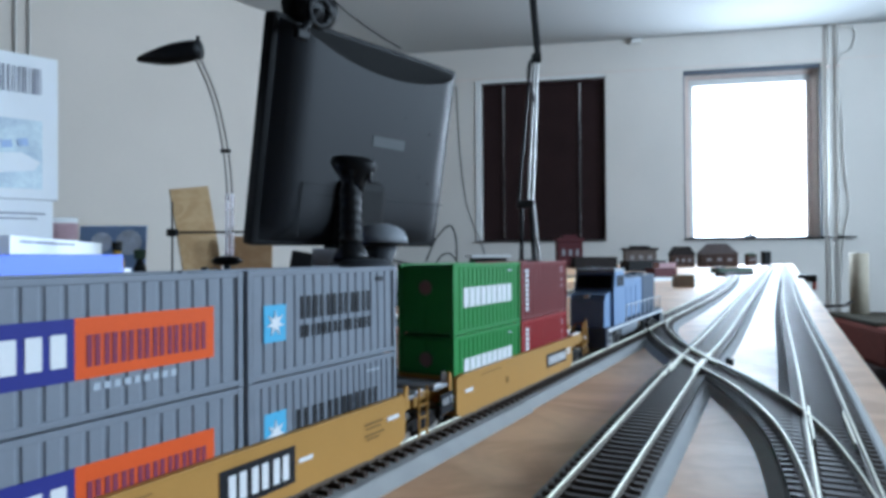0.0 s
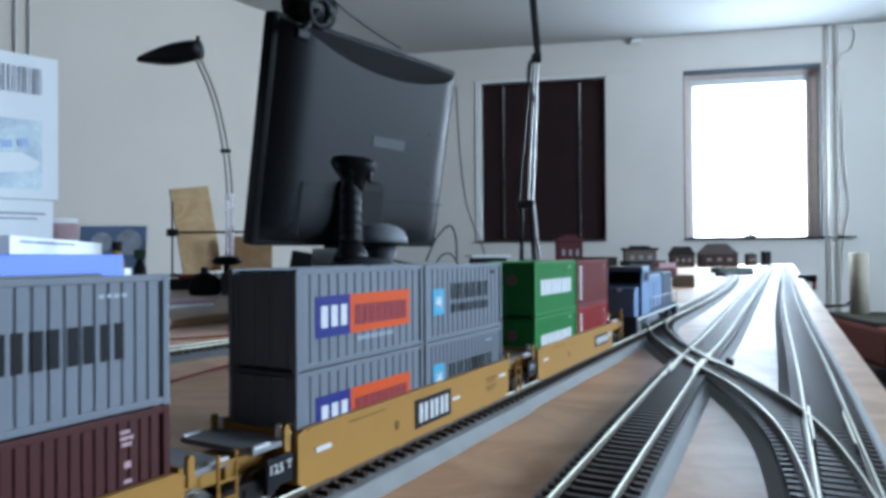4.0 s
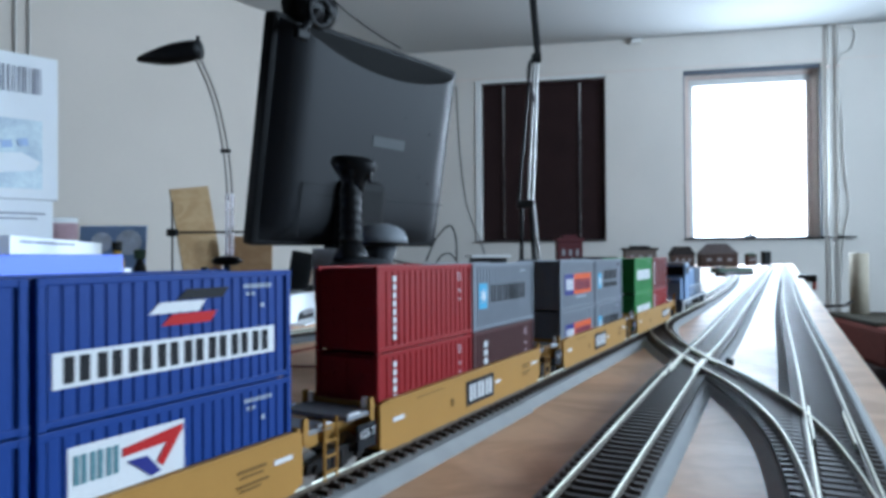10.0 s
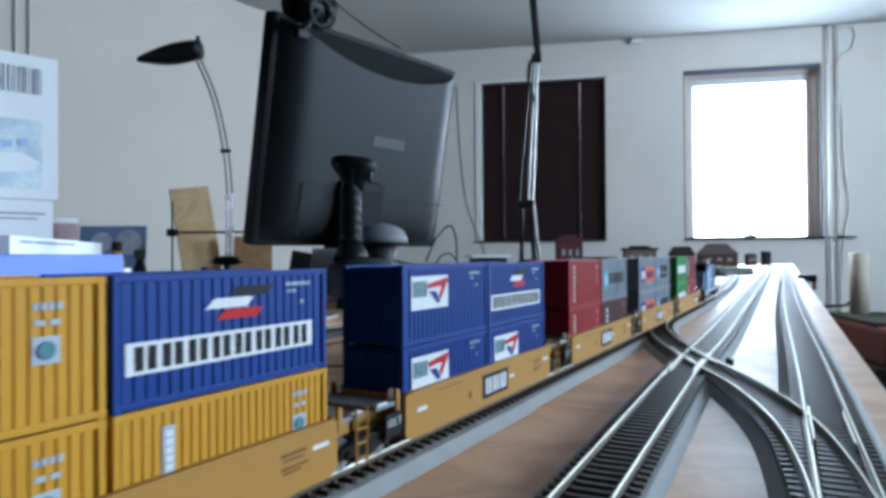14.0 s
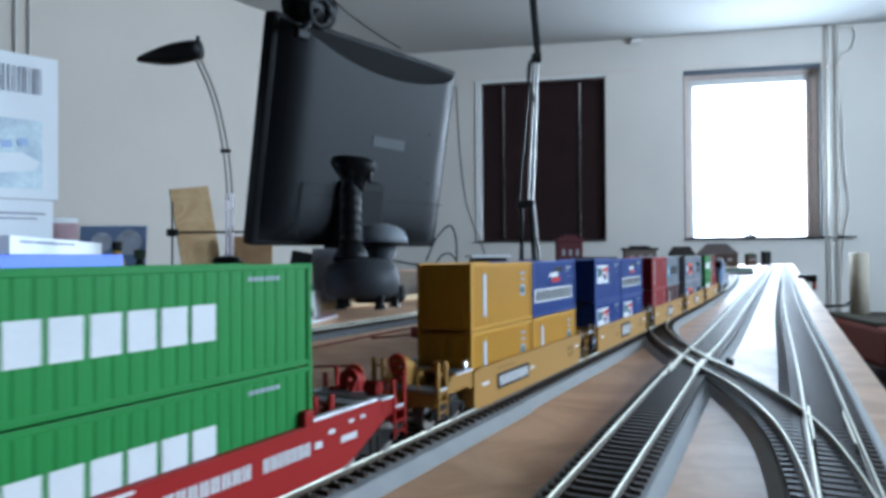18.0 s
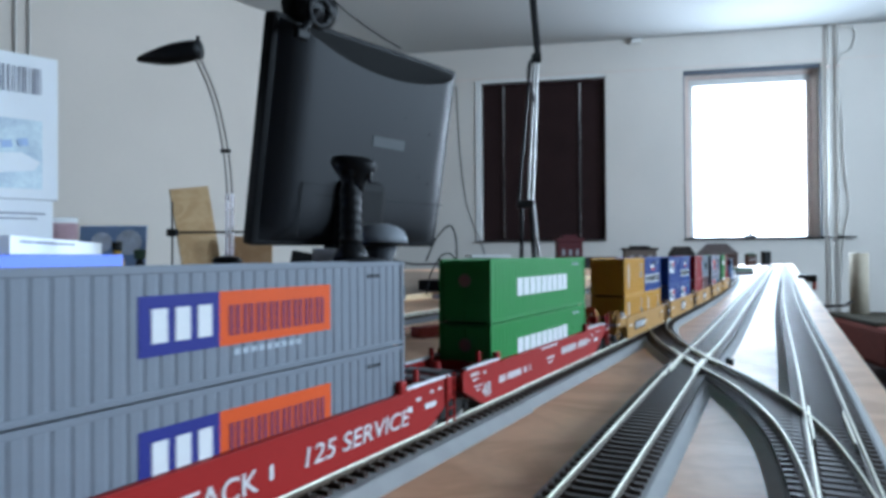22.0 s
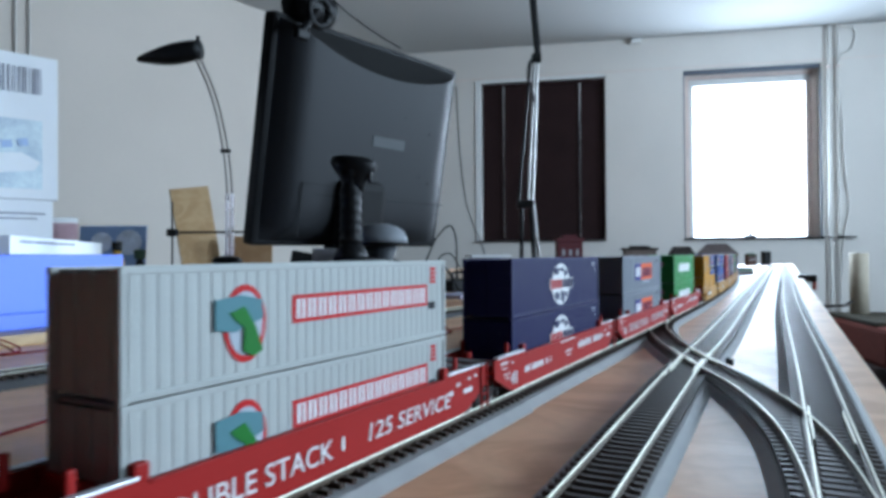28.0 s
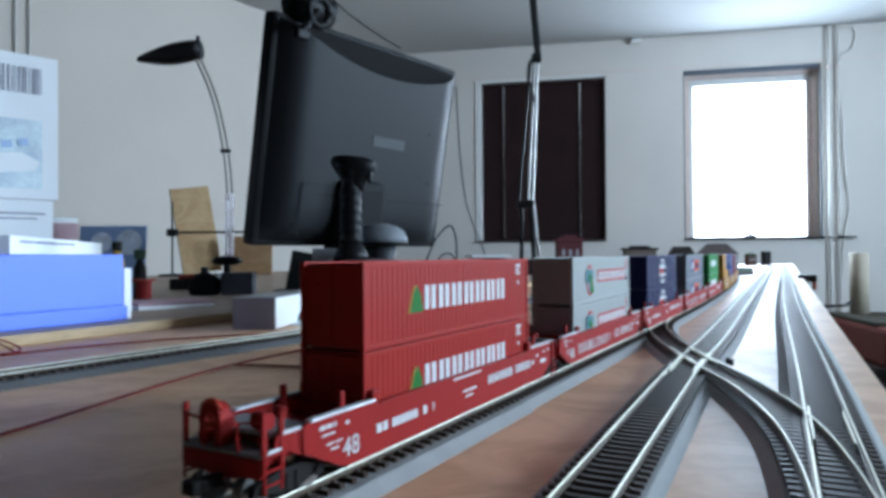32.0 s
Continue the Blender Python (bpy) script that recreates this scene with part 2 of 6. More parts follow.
def lathe(bm, profile, centre=(0, 0, 0), seg=24, turn=None):
    """Turns (radius, height) pairs about the z axis."""
    rings = []
    m = Matrix.Translation(centre) @ (turn if turn is not None else Matrix.Identity(4))
    for r, z in profile:
        rings.append([bm.verts.new(m @ Vector((r * math.cos(2 * math.pi * k / seg), r * math.sin(2 * math.pi * k / seg), z))) for k in range(seg)])
    for a, b in zip(rings, rings[1:]):
        for k in range(seg):
            bm.faces.new((a[k], a[(k + 1) % seg], b[(k + 1) % seg], b[k]))
    bm.faces.new(rings[0][::-1])
    bm.faces.new(rings[-1])
    return bm


def prism(bm, outline, y0, y1, m=None):
    """A plate: an outline of (x, z) pairs between two values of y."""
    m = m if m is not None else Matrix.Identity(4)
    a = [bm.verts.new(m @ Vector((x, y0, z))) for x, z in outline]
    b = [bm.verts.new(m @ Vector((x, y1, z))) for x, z in outline]
    bm.faces.new(a)
    bm.faces.new(b[::-1])
    for k in range(len(a)):
        j = (k + 1) % len(a)
        bm.faces.new((a[j], a[k], b[k], b[j]))
    return bm


def sweep(bm, line, profile):
    """A closed profile of (l, z) pairs along a line of (point, left) pairs."""
    rings = [[bm.verts.new(p + left * a + Vector((0, 0, z))) for a, z in profile] for p, left in line]
    k = len(profile)
    for a, b in zip(rings, rings[1:]):
        for i in range(k):
            bm.faces.new((a[i], a[(i + 1) % k], b[(i + 1) % k], b[i]))
    bm.faces.new(rings[0][::-1])
    bm.faces.new(rings[-1])
    return bm


def mesh_of(name, bm, mat, smooth=False):
    bmesh.ops.recalc_face_normals(bm, faces=bm.faces)
    me = bpy.data.meshes.new(name)
    bm.to_mesh(me)
    bm.free()
    me.materials.append(M[mat] if isinstance(mat, str) else mat)
    if smooth:
        for p in me.polygons:
            p.use_smooth = True
    return me


def part(name, bm, mat, parent, label="", smooth=False):
    ob = new(name, mesh_of(name, bm, mat, smooth))
    ob.parent = parent
    if label:
        tagged(ob, label)
    return ob


def thing(name, label, category, group="", kind="", at=None):
    ob = new(name)
    ob.empty_display_size = 0.02
    if at is not None:
        ob.matrix_world = at
    return tagged(ob, label, category, group, kind)


def solid(name, bm, mat, label, category="", group="", kind="", smooth=False):
    return tagged(new(name, mesh_of(name, bm, mat, smooth)), label, category, group, kind)


# ---- the room ----
CEIL = 2.61
WALL_TURN = -11.14
BACK = Matrix.Translation((0, 5.82, 0)) @ Matrix.Rotation(radians(WALL_TURN), 4, "Z")   # x along the far wall, y outwards
CORNER = Vector((-0.485, 5.915, 0))


def wall_boxes(bm, m, spans, thick=0.3):
    """Boxes (u0, u1, z0, z1) of a wall in its own frame, thickness outwards (+y)."""
    for u0, u1, z0, z1 in spans:
        r = bmesh.ops.create_cube(bm, size=1.0, matrix=m @ Matrix.Translation(((u0 + u1) / 2, thick / 2, (z0 + z1) / 2)) @ Matrix.Diagonal((u1 - u0, thick, z1 - z0, 1)))
    return bm


W1 = (0.290, 1.385, 0.945, 2.340)
W2 = (2.000, 3.035, 0.945, 2.325)
bm = bm_new()
wall_boxes(bm, BACK, [(-0.6, W1[0], 0, CEIL), (W1[1], W2[0], 0, CEIL), (W2[1], 5.0, 0, CEIL),
                      (W1[0], W1[1], 0, W1[2]), (W1[0], W1[1], W1[3], CEIL), (W2[0], W2[1], 0, W2[2]), (W2[0], W2[1], W2[3], CEIL)])
solid("wall_north", bm, "plaster", "white painted plaster wall with two window openings", kind="structure")
LEFT = Matrix.Translation(CORNER) @ Matrix.Rotation(math.atan2(-0.811, -0.585), 4, "Z") @ Matrix.Scale(-1, 4, (0, 1, 0))
bm = wall_boxes(bm_new(), LEFT, [(0, 3.5, 0, CEIL)])
solid("wall_west", bm, "plaster_warm", "plain plaster wall, warmer in tone than the others", kind="structure")
# out of view, made dark so less bounce reaches the container ends
bm = wall_boxes(bm_new(), LEFT, [(3.5, 10.6, 0, CEIL)])
solid("wall_southwest", bm, "rear", "unseen wall darkened to cut bounced light", kind="structure")
RIGHT = Matrix.Translation((4.6, 5.15, 0)) @ Matrix.Rotation(radians(-90), 4, "Z")
bm = wall_boxes(bm_new(), RIGHT, [(-0.1, 1.95, 0, CEIL), (3.15, 4.15, 0, CEIL), (5.75, 7.9, 0, CEIL), (1.95, 3.15, 0, 1.14), (1.95, 3.15, 2.50, CEIL), (4.15, 5.75, 0, 1.14), (4.15, 5.75, 2.50, CEIL)])
solid("wall_east", bm, "plaster", "unseen white wall with two assumed window openings", kind="structure")
# unseen closing wall, dark for the same reason
REAR = Matrix.Translation((4.6, -2.5, 0)) @ Matrix.Rotation(radians(180), 4, "Z")
bm = wall_boxes(bm_new(), REAR, [(-0.3, 11.2, 0, CEIL)])
solid("wall_south", bm, "rear", "plain unseen south wall, dark against bounced light", kind="structure")
bm = box(bm_new(), (-0.7, 1.8, -0.05), (12.4, 9.4, 0.1))
solid("floor", bm, "floor", "dark red carpeted floor", kind="structure")
bm = box(bm_new(), (-0.7, 4.35, CEIL + 0.05), (12.4, 4.3, 0.1))
solid("ceiling", bm, "ceiling", "pale grey painted ceiling", kind="structure")
# ceiling out of view, darkened to weaken the bounce from above
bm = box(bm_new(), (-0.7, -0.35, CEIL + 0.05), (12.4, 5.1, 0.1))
solid("ceiling", bm, "rear", "unseen stretch of ceiling darkened to cut bounced light", kind="structure")
# the faint ledge over the windows
bm = wall_boxes(bm_new(), BACK @ Matrix.Translation((0, -0.006, 0)), [(-0.5, 4.6, 2.345, 2.352)], 0.006)
solid("trim", bm, "frame_wood", "thin ledge line above the windows", kind="structure")


def wbox(bm, u, v, z, su, sv, sz, bevel=0.0):
    r = bmesh.ops.create_cube(bm, size=1.0, matrix=BACK @ Matrix.Translation((u, v, z)) @ Matrix.Diagonal((su, sv, sz, 1)))
    if bevel:
        bmesh.ops.bevel(bm, geom=list({e for q in r["verts"] for e in q.link_edges}), offset=bevel, segments=2, affect="EDGES")
    return bm


def window(name, w, label, blind):
    root = thing(name, label, "window", kind="structure")
    u0, u1, z0, z1 = w
    uc, zc = (u0 + u1) / 2, (z0 + z1) / 2
    d = 0.12
    for u, mat in ((u0 + 0.025, "frame_wood"), (u1 - 0.025, "frame_wood")):
        part("window_frame", wbox(bm_new(), u, d, zc, 0.05, 0.06, z1 - z0, 0.004), mat, root)
    for z, h in ((z0 + 0.006, 0.012), (z1 - 0.03, 0.05)):
        part("window_frame", wbox(bm_new(), uc, d, z, u1 - u0 - 0.1, 0.06, h, 0.004), "head_dark" if h < 0.03 and not blind else "frame_wood", root)
    if not blind:
        # dark reveal at both sides, drawn as thin added strips
        for u in (u0 + 0.006, u1 - 0.006):
            part("gasket", wbox(bm_new(), u, 0.012, zc - 0.01, 0.012, 0.012, z1 - z0 - 0.04, 0.002), "head_dark", root, "dark line drawn for the reveal")
        for u in (u0 + 0.052, u1 - 0.052):
            part("gasket", wbox(bm_new(), u, 0.086, zc - 0.01, 0.005, 0.006, z1 - z0 - 0.06, 0.001), "frame_brown", root, "brown joint of the frame")
        part("gasket", wbox(bm_new(), uc, 0.086, z1 - 0.052, u1 - u0 - 0.11, 0.006, 0.006, 0.001), "frame_brown", root, "brown joint of the frame")
        # the lintel's shadow, put in as a slate blue strip
        part("head_casing", wbox(bm_new(), uc, 0.045, z1 - 0.014, u1 - u0 - 0.012, 0.07, 0.024, 0.005), "head_dark", root, "dark strip painted for the lintel's shadow")
        part("catch", wbox(bm_new(), u0 + 0.07, 0.07, z0 + 0.78, 0.05, 0.012, 0.010, 0.002), "frame_brown", root)
        part("catch", wbox(bm_new(), u1 - 0.06, 0.07, z0 + 0.78, 0.05, 0.012, 0.010, 0.002), "frame_brown", root)
    # the sash
    for u, mat in ((u0 + 0.074, "white"), (u1 - 0.066, "frame_wood" if not blind else "frame_brown")):
        part("sash", wbox(bm_new(), u, d + 0.01, zc - 0.015, 0.040 if mat == "white" else 0.026, 0.05, z1 - z0 - 0.07, 0.004), mat, root)
    for z, h in ((z0 + 0.0185, 0.012), (z1 - 0.082, 0.050)):
        part("sash", wbox(bm_new(), uc, d + 0.01, z, u1 - u0 - 0.102, 0.05, h, 0.004), "head_dark" if h < 0.03 and not blind else "white", root)
    pane = part("pane", wbox(bm_new(), uc, d + 0.02, zc, u1 - u0 - 0.12, 0.005, z1 - z0 - 0.10), "glass", root)
    pane.visible_shadow = False
    part("window_sill", wbox(bm_new(), uc, 0.04, z0 + 0.006, u1 - u0 - 0.004, 0.14, 0.012, 0.003), "black_matt", root, "dark window sill")
    if blind:
        part("window_frame", wbox(bm_new(), u0 + 0.028, 0.015, zc, 0.052, 0.05, z1 - z0 - 0.006, 0.003), "white", root, "white painted casing")
        part("window_frame", wbox(bm_new(), uc + 0.028, 0.015, z1 - 0.016, u1 - u0 - 0.062, 0.05, 0.030, 0.003), "white", root, "white painted casing")
        u0, z1 = u0 + 0.055, z1 - 0.033
        uc, zc = (u0 + u1) / 2, (z0 + z1) / 2
        n = 54
        for i in range(n):
            z = z0 + 0.03 + (z1 - z0 - 0.06) * i / (n - 1)
            bm = bm_new()
            bmesh.ops.create_cube(bm, size=1.0, matrix=BACK @ Matrix.Translation((uc, 0.045, z)) @ Matrix.Rotation(radians(80), 4, "X") @ Matrix.Diagonal((u1 - u0 - 0.012, 0.031, 0.0012, 1)))
            part("slat", bm, "blind", root)
        part("head_rail", wbox(bm_new(), uc, 0.04, z1 - 0.015, u1 - u0 - 0.01, 0.04, 0.028, 0.003), "blind", root)
        for u in (u0 + 0.19, u1 - 0.21):
            part("ladder_tape", wbox(bm_new(), u, 0.026, zc, 0.012, 0.003, z1 - z0 - 0.06), "steel", root, "pale ladder tape of the blind")
    else:
        bm = wbox(bm_new(), uc, 0.085, z0 + 0.03, 0.10, 0.012, 0.022, 0.004)
        wbox(bm, uc, 0.075, z0 + 0.055, 0.022, 0.02, 0.05, 0.004)
        part("handle", bm, "steel", root, "metal window handle")
    return root


window("window_1", W1, "window closed by a dark brown venetian blind", True)
window("window_2", W2, "bright window with painted frame and dark sill", False)
bm = bm_new()
bmesh.ops.create_cube(bm, size=1.0, matrix=BACK @ Matrix.Translation((1.6, 2.2, 1.8)) @ Matrix.Diagonal((9, 0.02, 5, 1)))
solid("backdrop", bm, "sky_white", "bright white overcast sky beyond the window", kind="structure")

# ---- layout table ----
bm = bm_new()
corners = [place(-2.0, -0.1385), place(4.95, 0.171), place(4.5, 1.3), place(2.6, 2.1), place(-2.0, 2.1)]
lo = [bm.verts.new((p.x, p.y, TABLE - 0.018)) for p in corners]
hi = [bm.verts.new((p.x, p.y, TABLE)) for p in corners]
bm.faces.new(hi)
bm.faces.new(lo[::-1])
for i in range(5):
    j = (i + 1) % 5
    bm.faces.new((lo[i], lo[j], hi[j], hi[i]))
table = thing("layout_table", "long varnished plywood table carrying a model railway", "table")
part("tabletop", bm, "ply", table)
for s, l in ((-1.8, 0.1), (0.2, 0.18), (2.2, 0.22), (4.4, 0.3), (-1.8, 1.9), (2.2, 1.9)):
    p = place(s, l)
    part("leg", box(bm_new(), (p.x, p.y, (TABLE - 0.018) / 2), (0.06, 0.06, TABLE - 0.018), HEAD, 0.004), "wood", table)


# ---- tracks ----
def line_of(fn, s0, s1, n, z):
    out = []
    for i in range(n + 1):
        s = s0 + (s1 - s0) * i / n
        slope = (fn(s + 0.001) - fn(s - 0.001)) / 0.002
        a = math.atan(slope) + radians(HEAD)
        out.append((place(s, fn(s), z), Vector((-math.sin(a), math.cos(a), 0))))
    return out


bm = box(bm_new(), (0, 0, -0.0009), (0.0024, 0.0270, 0.0018))
for a in (-0.00825, 0.00825):
    for b in (-0.0017, 0.0017):
        box(bm, (0, a + b, 0.0002), (0.0013, 0.0011, 0.0005))
tie_mesh = mesh_of("tie", bm, "tie")


def track(label, fn, s0, s1, near, drop=0.0, wide=0.0, n=60, rails=True, bed="foam", cuts=()):
    root = thing("track", label, "track", "tracks on the board")
    ends = [s0] + list(cuts) + [s1]
    for a, b in zip(ends, ends[1:]):
        w = wide if b < 0.5 else wide * 0.5
        part("roadbed", sweep(bm_new(), line_of(fn, a, b - (0.0007 if b != s1 else 0), n, TABLE), [(-0.0190 - w, 0), (-0.0152 - 0.7 * w, 0.0036 - drop), (-0.0144 - 0.7 * w, 0.0038 - drop), (0.0144, 0.0038 - drop), (0.0152, 0.0036 - drop), (0.0190, 0)]), bed, root, "grey foam roadbed")
    h = RAIL - TABLE
    for side in (-0.00825, 0.00825) if rails else ():
        pr = [(side - 0.0011, h - 0.0021), (side - 0.0011, h - 0.0018), (side - 0.0003, h - 0.0016), (side - 0.0003, h - 0.0008), (side - 0.00042, h - 0.0006), (side - 0.00042, h - 0.0002), (side - 0.0003, h),
              (side + 0.0003, h), (side + 0.00042, h - 0.0002), (side + 0.00042, h - 0.0006), (side + 0.0003, h - 0.0008), (side + 0.0003, h - 0.0016), (side + 0.0011, h - 0.0018), (side + 0.0011, h - 0.0021)]
        ob = part("rail", sweep(bm_new(), line_of(fn, s0, s1, n, TABLE), pr), "rail", root, "bright nickel silver rail")
        ob.data.materials.append(M["rail_side"])
        for f in ob.data.polygons:
            if f.center.z < RAIL - 0.00065:
                f.material_index = 1
    pitch = 0.0062
    count = int((s1 - s0) / pitch)
    far = bm_new()
    for i in range(count):
        s = s0 + (i + 0.5) * pitch
        p, left = line_of(fn, s, s + 1e-6, 1, RAIL - 0.0021 - drop)[0]
        m = Matrix.Translation(p) @ Matrix.Rotation(math.atan2(left.y, left.x) - math.pi / 2, 4, "Z")
        if near[0] <= s <= near[1]:
            ob = new("tie", tie_mesh)
            ob.parent = root
            ob.matrix_basis = m
        else:
            bmesh.ops.create_cube(far, size=1.0, matrix=m @ Matrix.Translation((0, 0, -0.0009)) @ Matrix.Diagonal((0.0024, 0.0270, 0.0018, 1)))
    if len(far.verts):
        tagged(part("tie_strip", far, "tie", root), kind="stuff")
    else:
        far.free()
    return root


def hermite(knots):
    """l(s) through knots of (s, l, slope)."""
    def fn(s):
        if s <= knots[0][0]:
            return knots[0][1] + knots[0][2] * (s - knots[0][0])
        for (a, la, ma), (b, lb, mb) in zip(knots, knots[1:]):
            if s <= b:
                t, w = (s - a) / (b - a), b - a
                return (2 * t ** 3 - 3 * t * t + 1) * la + (t ** 3 - 2 * t * t + t) * w * ma + (3 * t * t - 2 * t ** 3) * lb + (t ** 3 - t * t) * w * mb
        return knots[-1][1] + knots[-1][2] * (s - knots[-1][0])
    return fn


second_l = hermite([(0.0, 0.0505, 0.0565), (0.42, 0.0742, 0.0540), (0.60, 0.0797, 0.0400), (0.95, 0.0957, 0.0490), (1.45, 0.1195, 0.0470)])
third_l = hermite([(0.20, -0.0078, 0.060), (0.46, 0.0057, 0.057), (0.90, 0.0315, 0.053), (1.74, 0.0718, 0.046)])
cross_l = hermite([(0.12, -0.0122, 0.045), (0.28, 0.0035, 0.175), (0.42, 0.0490, 0.47), (0.56, 0.1085, 0.35), (0.66, 0.1380, 0.24), (0.85, 0.1545, 0.03)])
back_l = hermite([(0.0, 0.442, 0.02), (0.25, 0.437, -0.03), (0.5, 0.424, -0.02), (1.6, 0.42, 0.0)])

track("main line track with grey foam roadbed under the train", main_l, -1.95, 4.3, (0.1, 1.05), 0.0, 0.0030, cuts=(-0.61, 0.3083, 1.38, 2.3))
track("straight second track with bright rails", second_l, -0.2, 4.4, (0.15, 0.95), 0.0003)
track("outer track along the board's edge", third_l, 0.0, 4.4, (0.16, 0.9), 0.0006)
track("curved connecting track crossing the second track", cross_l, 0.12, 0.85, (0.12, 0.85), 0.0009)
track("grey bedded track behind the train", back_l, -0.2, 1.5, (0.15, 0.75), 0.0, 0.014, bed="foam_dark")


# guard rails and frogs where the connecting track crosses the second track and meets the others
def check_rail(fn, s0, s1, side, root):
    h = RAIL - TABLE
    pr = [(side - 0.0004, h - 0.0021), (side - 0.0004, h + 0.0001), (side + 0.0004, h + 0.0001), (side + 0.0004, h - 0.0021)]
    return part("guard_rail", sweep(bm_new(), line_of(fn, s0, s1, 8, TABLE), pr), "rail", root)


frog = thing("crossing_frog", "bright metal crossing with guard rails and switch blades", "track crossing")
for side in (-0.0066, 0.0066):
    check_rail(second_l, 0.420, 0.470, side, frog)
    check_rail(cross_l, 0.455, 0.520, side, frog)
check_rail(third_l, 0.285, 0.345, 0.0066, frog)
check_rail(third_l, 0.285, 0.340, -0.0066, frog)
for s, d, a, w in ((0.436, 0.0082, 14, 0.012), (0.452, -0.0080, 10, 0.010), (0.474, 0.0078, 16, 0.010), (0.492, -0.0078, 10, 0.008), (0.405, 0.0080, 6, 0.008), (0.462, 0.0, 12, 0.006)):
    p = place(s, second_l(s) + d, RAIL - 0.0006)
    part("frog_plate", box(bm_new(), p, (w, 0.0026, 0.0010), HEAD + a, 0.0003), "rail", frog)
for s, l in ((0.480, 0.0535), (0.486, 0.0560)):
    p = place(s, l, TABLE)
    part("switch_stand", box(bm_new(), (p.x, p.y, TABLE + 0.0045), (0.005, 0.003, 0.004), HEAD, 0.0006), "black_soft", frog)


# ---- the train ----
MOVERS = []                     # (thing, place along the train, height over the rail)
WHEELS = []                     # (wheelset, x, z in its truck's car)
CW = 0.0272                      # container width
CH = 0.0300                     # container height
L20, L40, L48 = 0.0706, 0.1433, 0.1497


def plate(bm, u0, u1, v0, v1, y, t=0.00016):
    box(bm, ((u0 + u1) / 2, y, (v0 + v1) / 2), (u1 - u0, t, v1 - v0))


def lettering(bm, u0, u1, v0, v1, n, y, fill=0.66, split=False):
    """A word as a row of plain bars, one for each of n signs, or two slim ones."""
    w = (u1 - u0) / n
    for i in range(n):
        a = u0 + i * w
        if split:
            plate(bm, a + w * 0.10, a + w * 0.40, v0, v1, y)
            plate(bm, a + w * 0.56, a + w * 0.86, v0, v1, y)
        else:
            plate(bm, a + w * (0.5 - fill / 2), a + w * (0.5 + fill / 2), v0, v1, y)


def upright_lettering(bm, u0, u1, v0, v1, n, y):
    h = (v1 - v0) / n
    for i in range(n):
        z = v1 - (i + 1) * h
        plate(bm, u0, u1, z + h * 0.15, z + h * 0.85, y)


def bars(root, mat, plates, y, label=""):
    """Single bars, each a part of its own."""
    for u0, u1, v0, v1 in plates:
        bm = bm_new()
        plate(bm, u0, u1, v0, v1, y)
        part("marking", bm, mat, root, label)


def words(name, text, size, x, z, y, mat, parent, shear=0.0, wide=None):
    """Readable words facing the viewer's side (-y), lower left at x, z."""
    cu = bpy.data.curves.new(name, "FONT")
    cu.body, cu.size, cu.extrude, cu.shear = text, size, 0.00012, shear
    tmp = bpy.data.objects.new(name, cu)
    scene.collection.objects.link(tmp)
    me = bpy.data.meshes.new_from_object(tmp.evaluated_get(bpy.context.evaluated_depsgraph_get()))
    bpy.data.objects.remove(tmp)
    bpy.data.curves.remove(cu)
    if wide:
        xs = [v.co.x for v in me.vertices]
        k = wide / (max(xs) - min(xs))
        for v in me.vertices:
            v.co.x = (v.co.x - min(xs)) * k
    me.materials.clear()
    me.materials.append(M[mat])
    ob = new(name, me)
    ob.parent = parent
    ob.matrix_basis = Matrix.Translation((x, y, z)) @ Matrix.Rotation(radians(90), 4, "X")
    return ob


def corrugated(L, H, ribs, side, depth=0.0004):
    """A side wall with upright ribs, standing on z=0, y = side * half width."""
    bm = bm_new()
    edge = 0.0022
    p = (L - 2 * edge) / ribs
    xs = []
    for i in range(ribs):
        a = -L / 2 + edge + i * p
        xs += [(a, 1), (a + 0.66 * p, 1), (a + 0.75 * p, 0), (a + 0.91 * p, 0)]
    xs.append((L / 2 - edge, 1))
    y0 = side * CW / 2
    z0, z1 = 0.0020, H - 0.0014
    fr = [[bm.verts.new((x, y0 - side * (0.0003 + (0 if o else depth)), z)) for x, o in xs] for z in (z0, z1)]
    bk = [[bm.verts.new((x, y0 - side * 0.0022, z)) for x in (xs[0][0], xs[-1][0])] for z in (z0, z1)]
    for i in range(len(xs) - 1):
        bm.faces.new((fr[0][i], fr[0][i + 1], fr[1][i + 1], fr[1][i]))
    bm.faces.new((bk[0][0], bk[1][0], bk[1][1], bk[0][1]))
    return bm


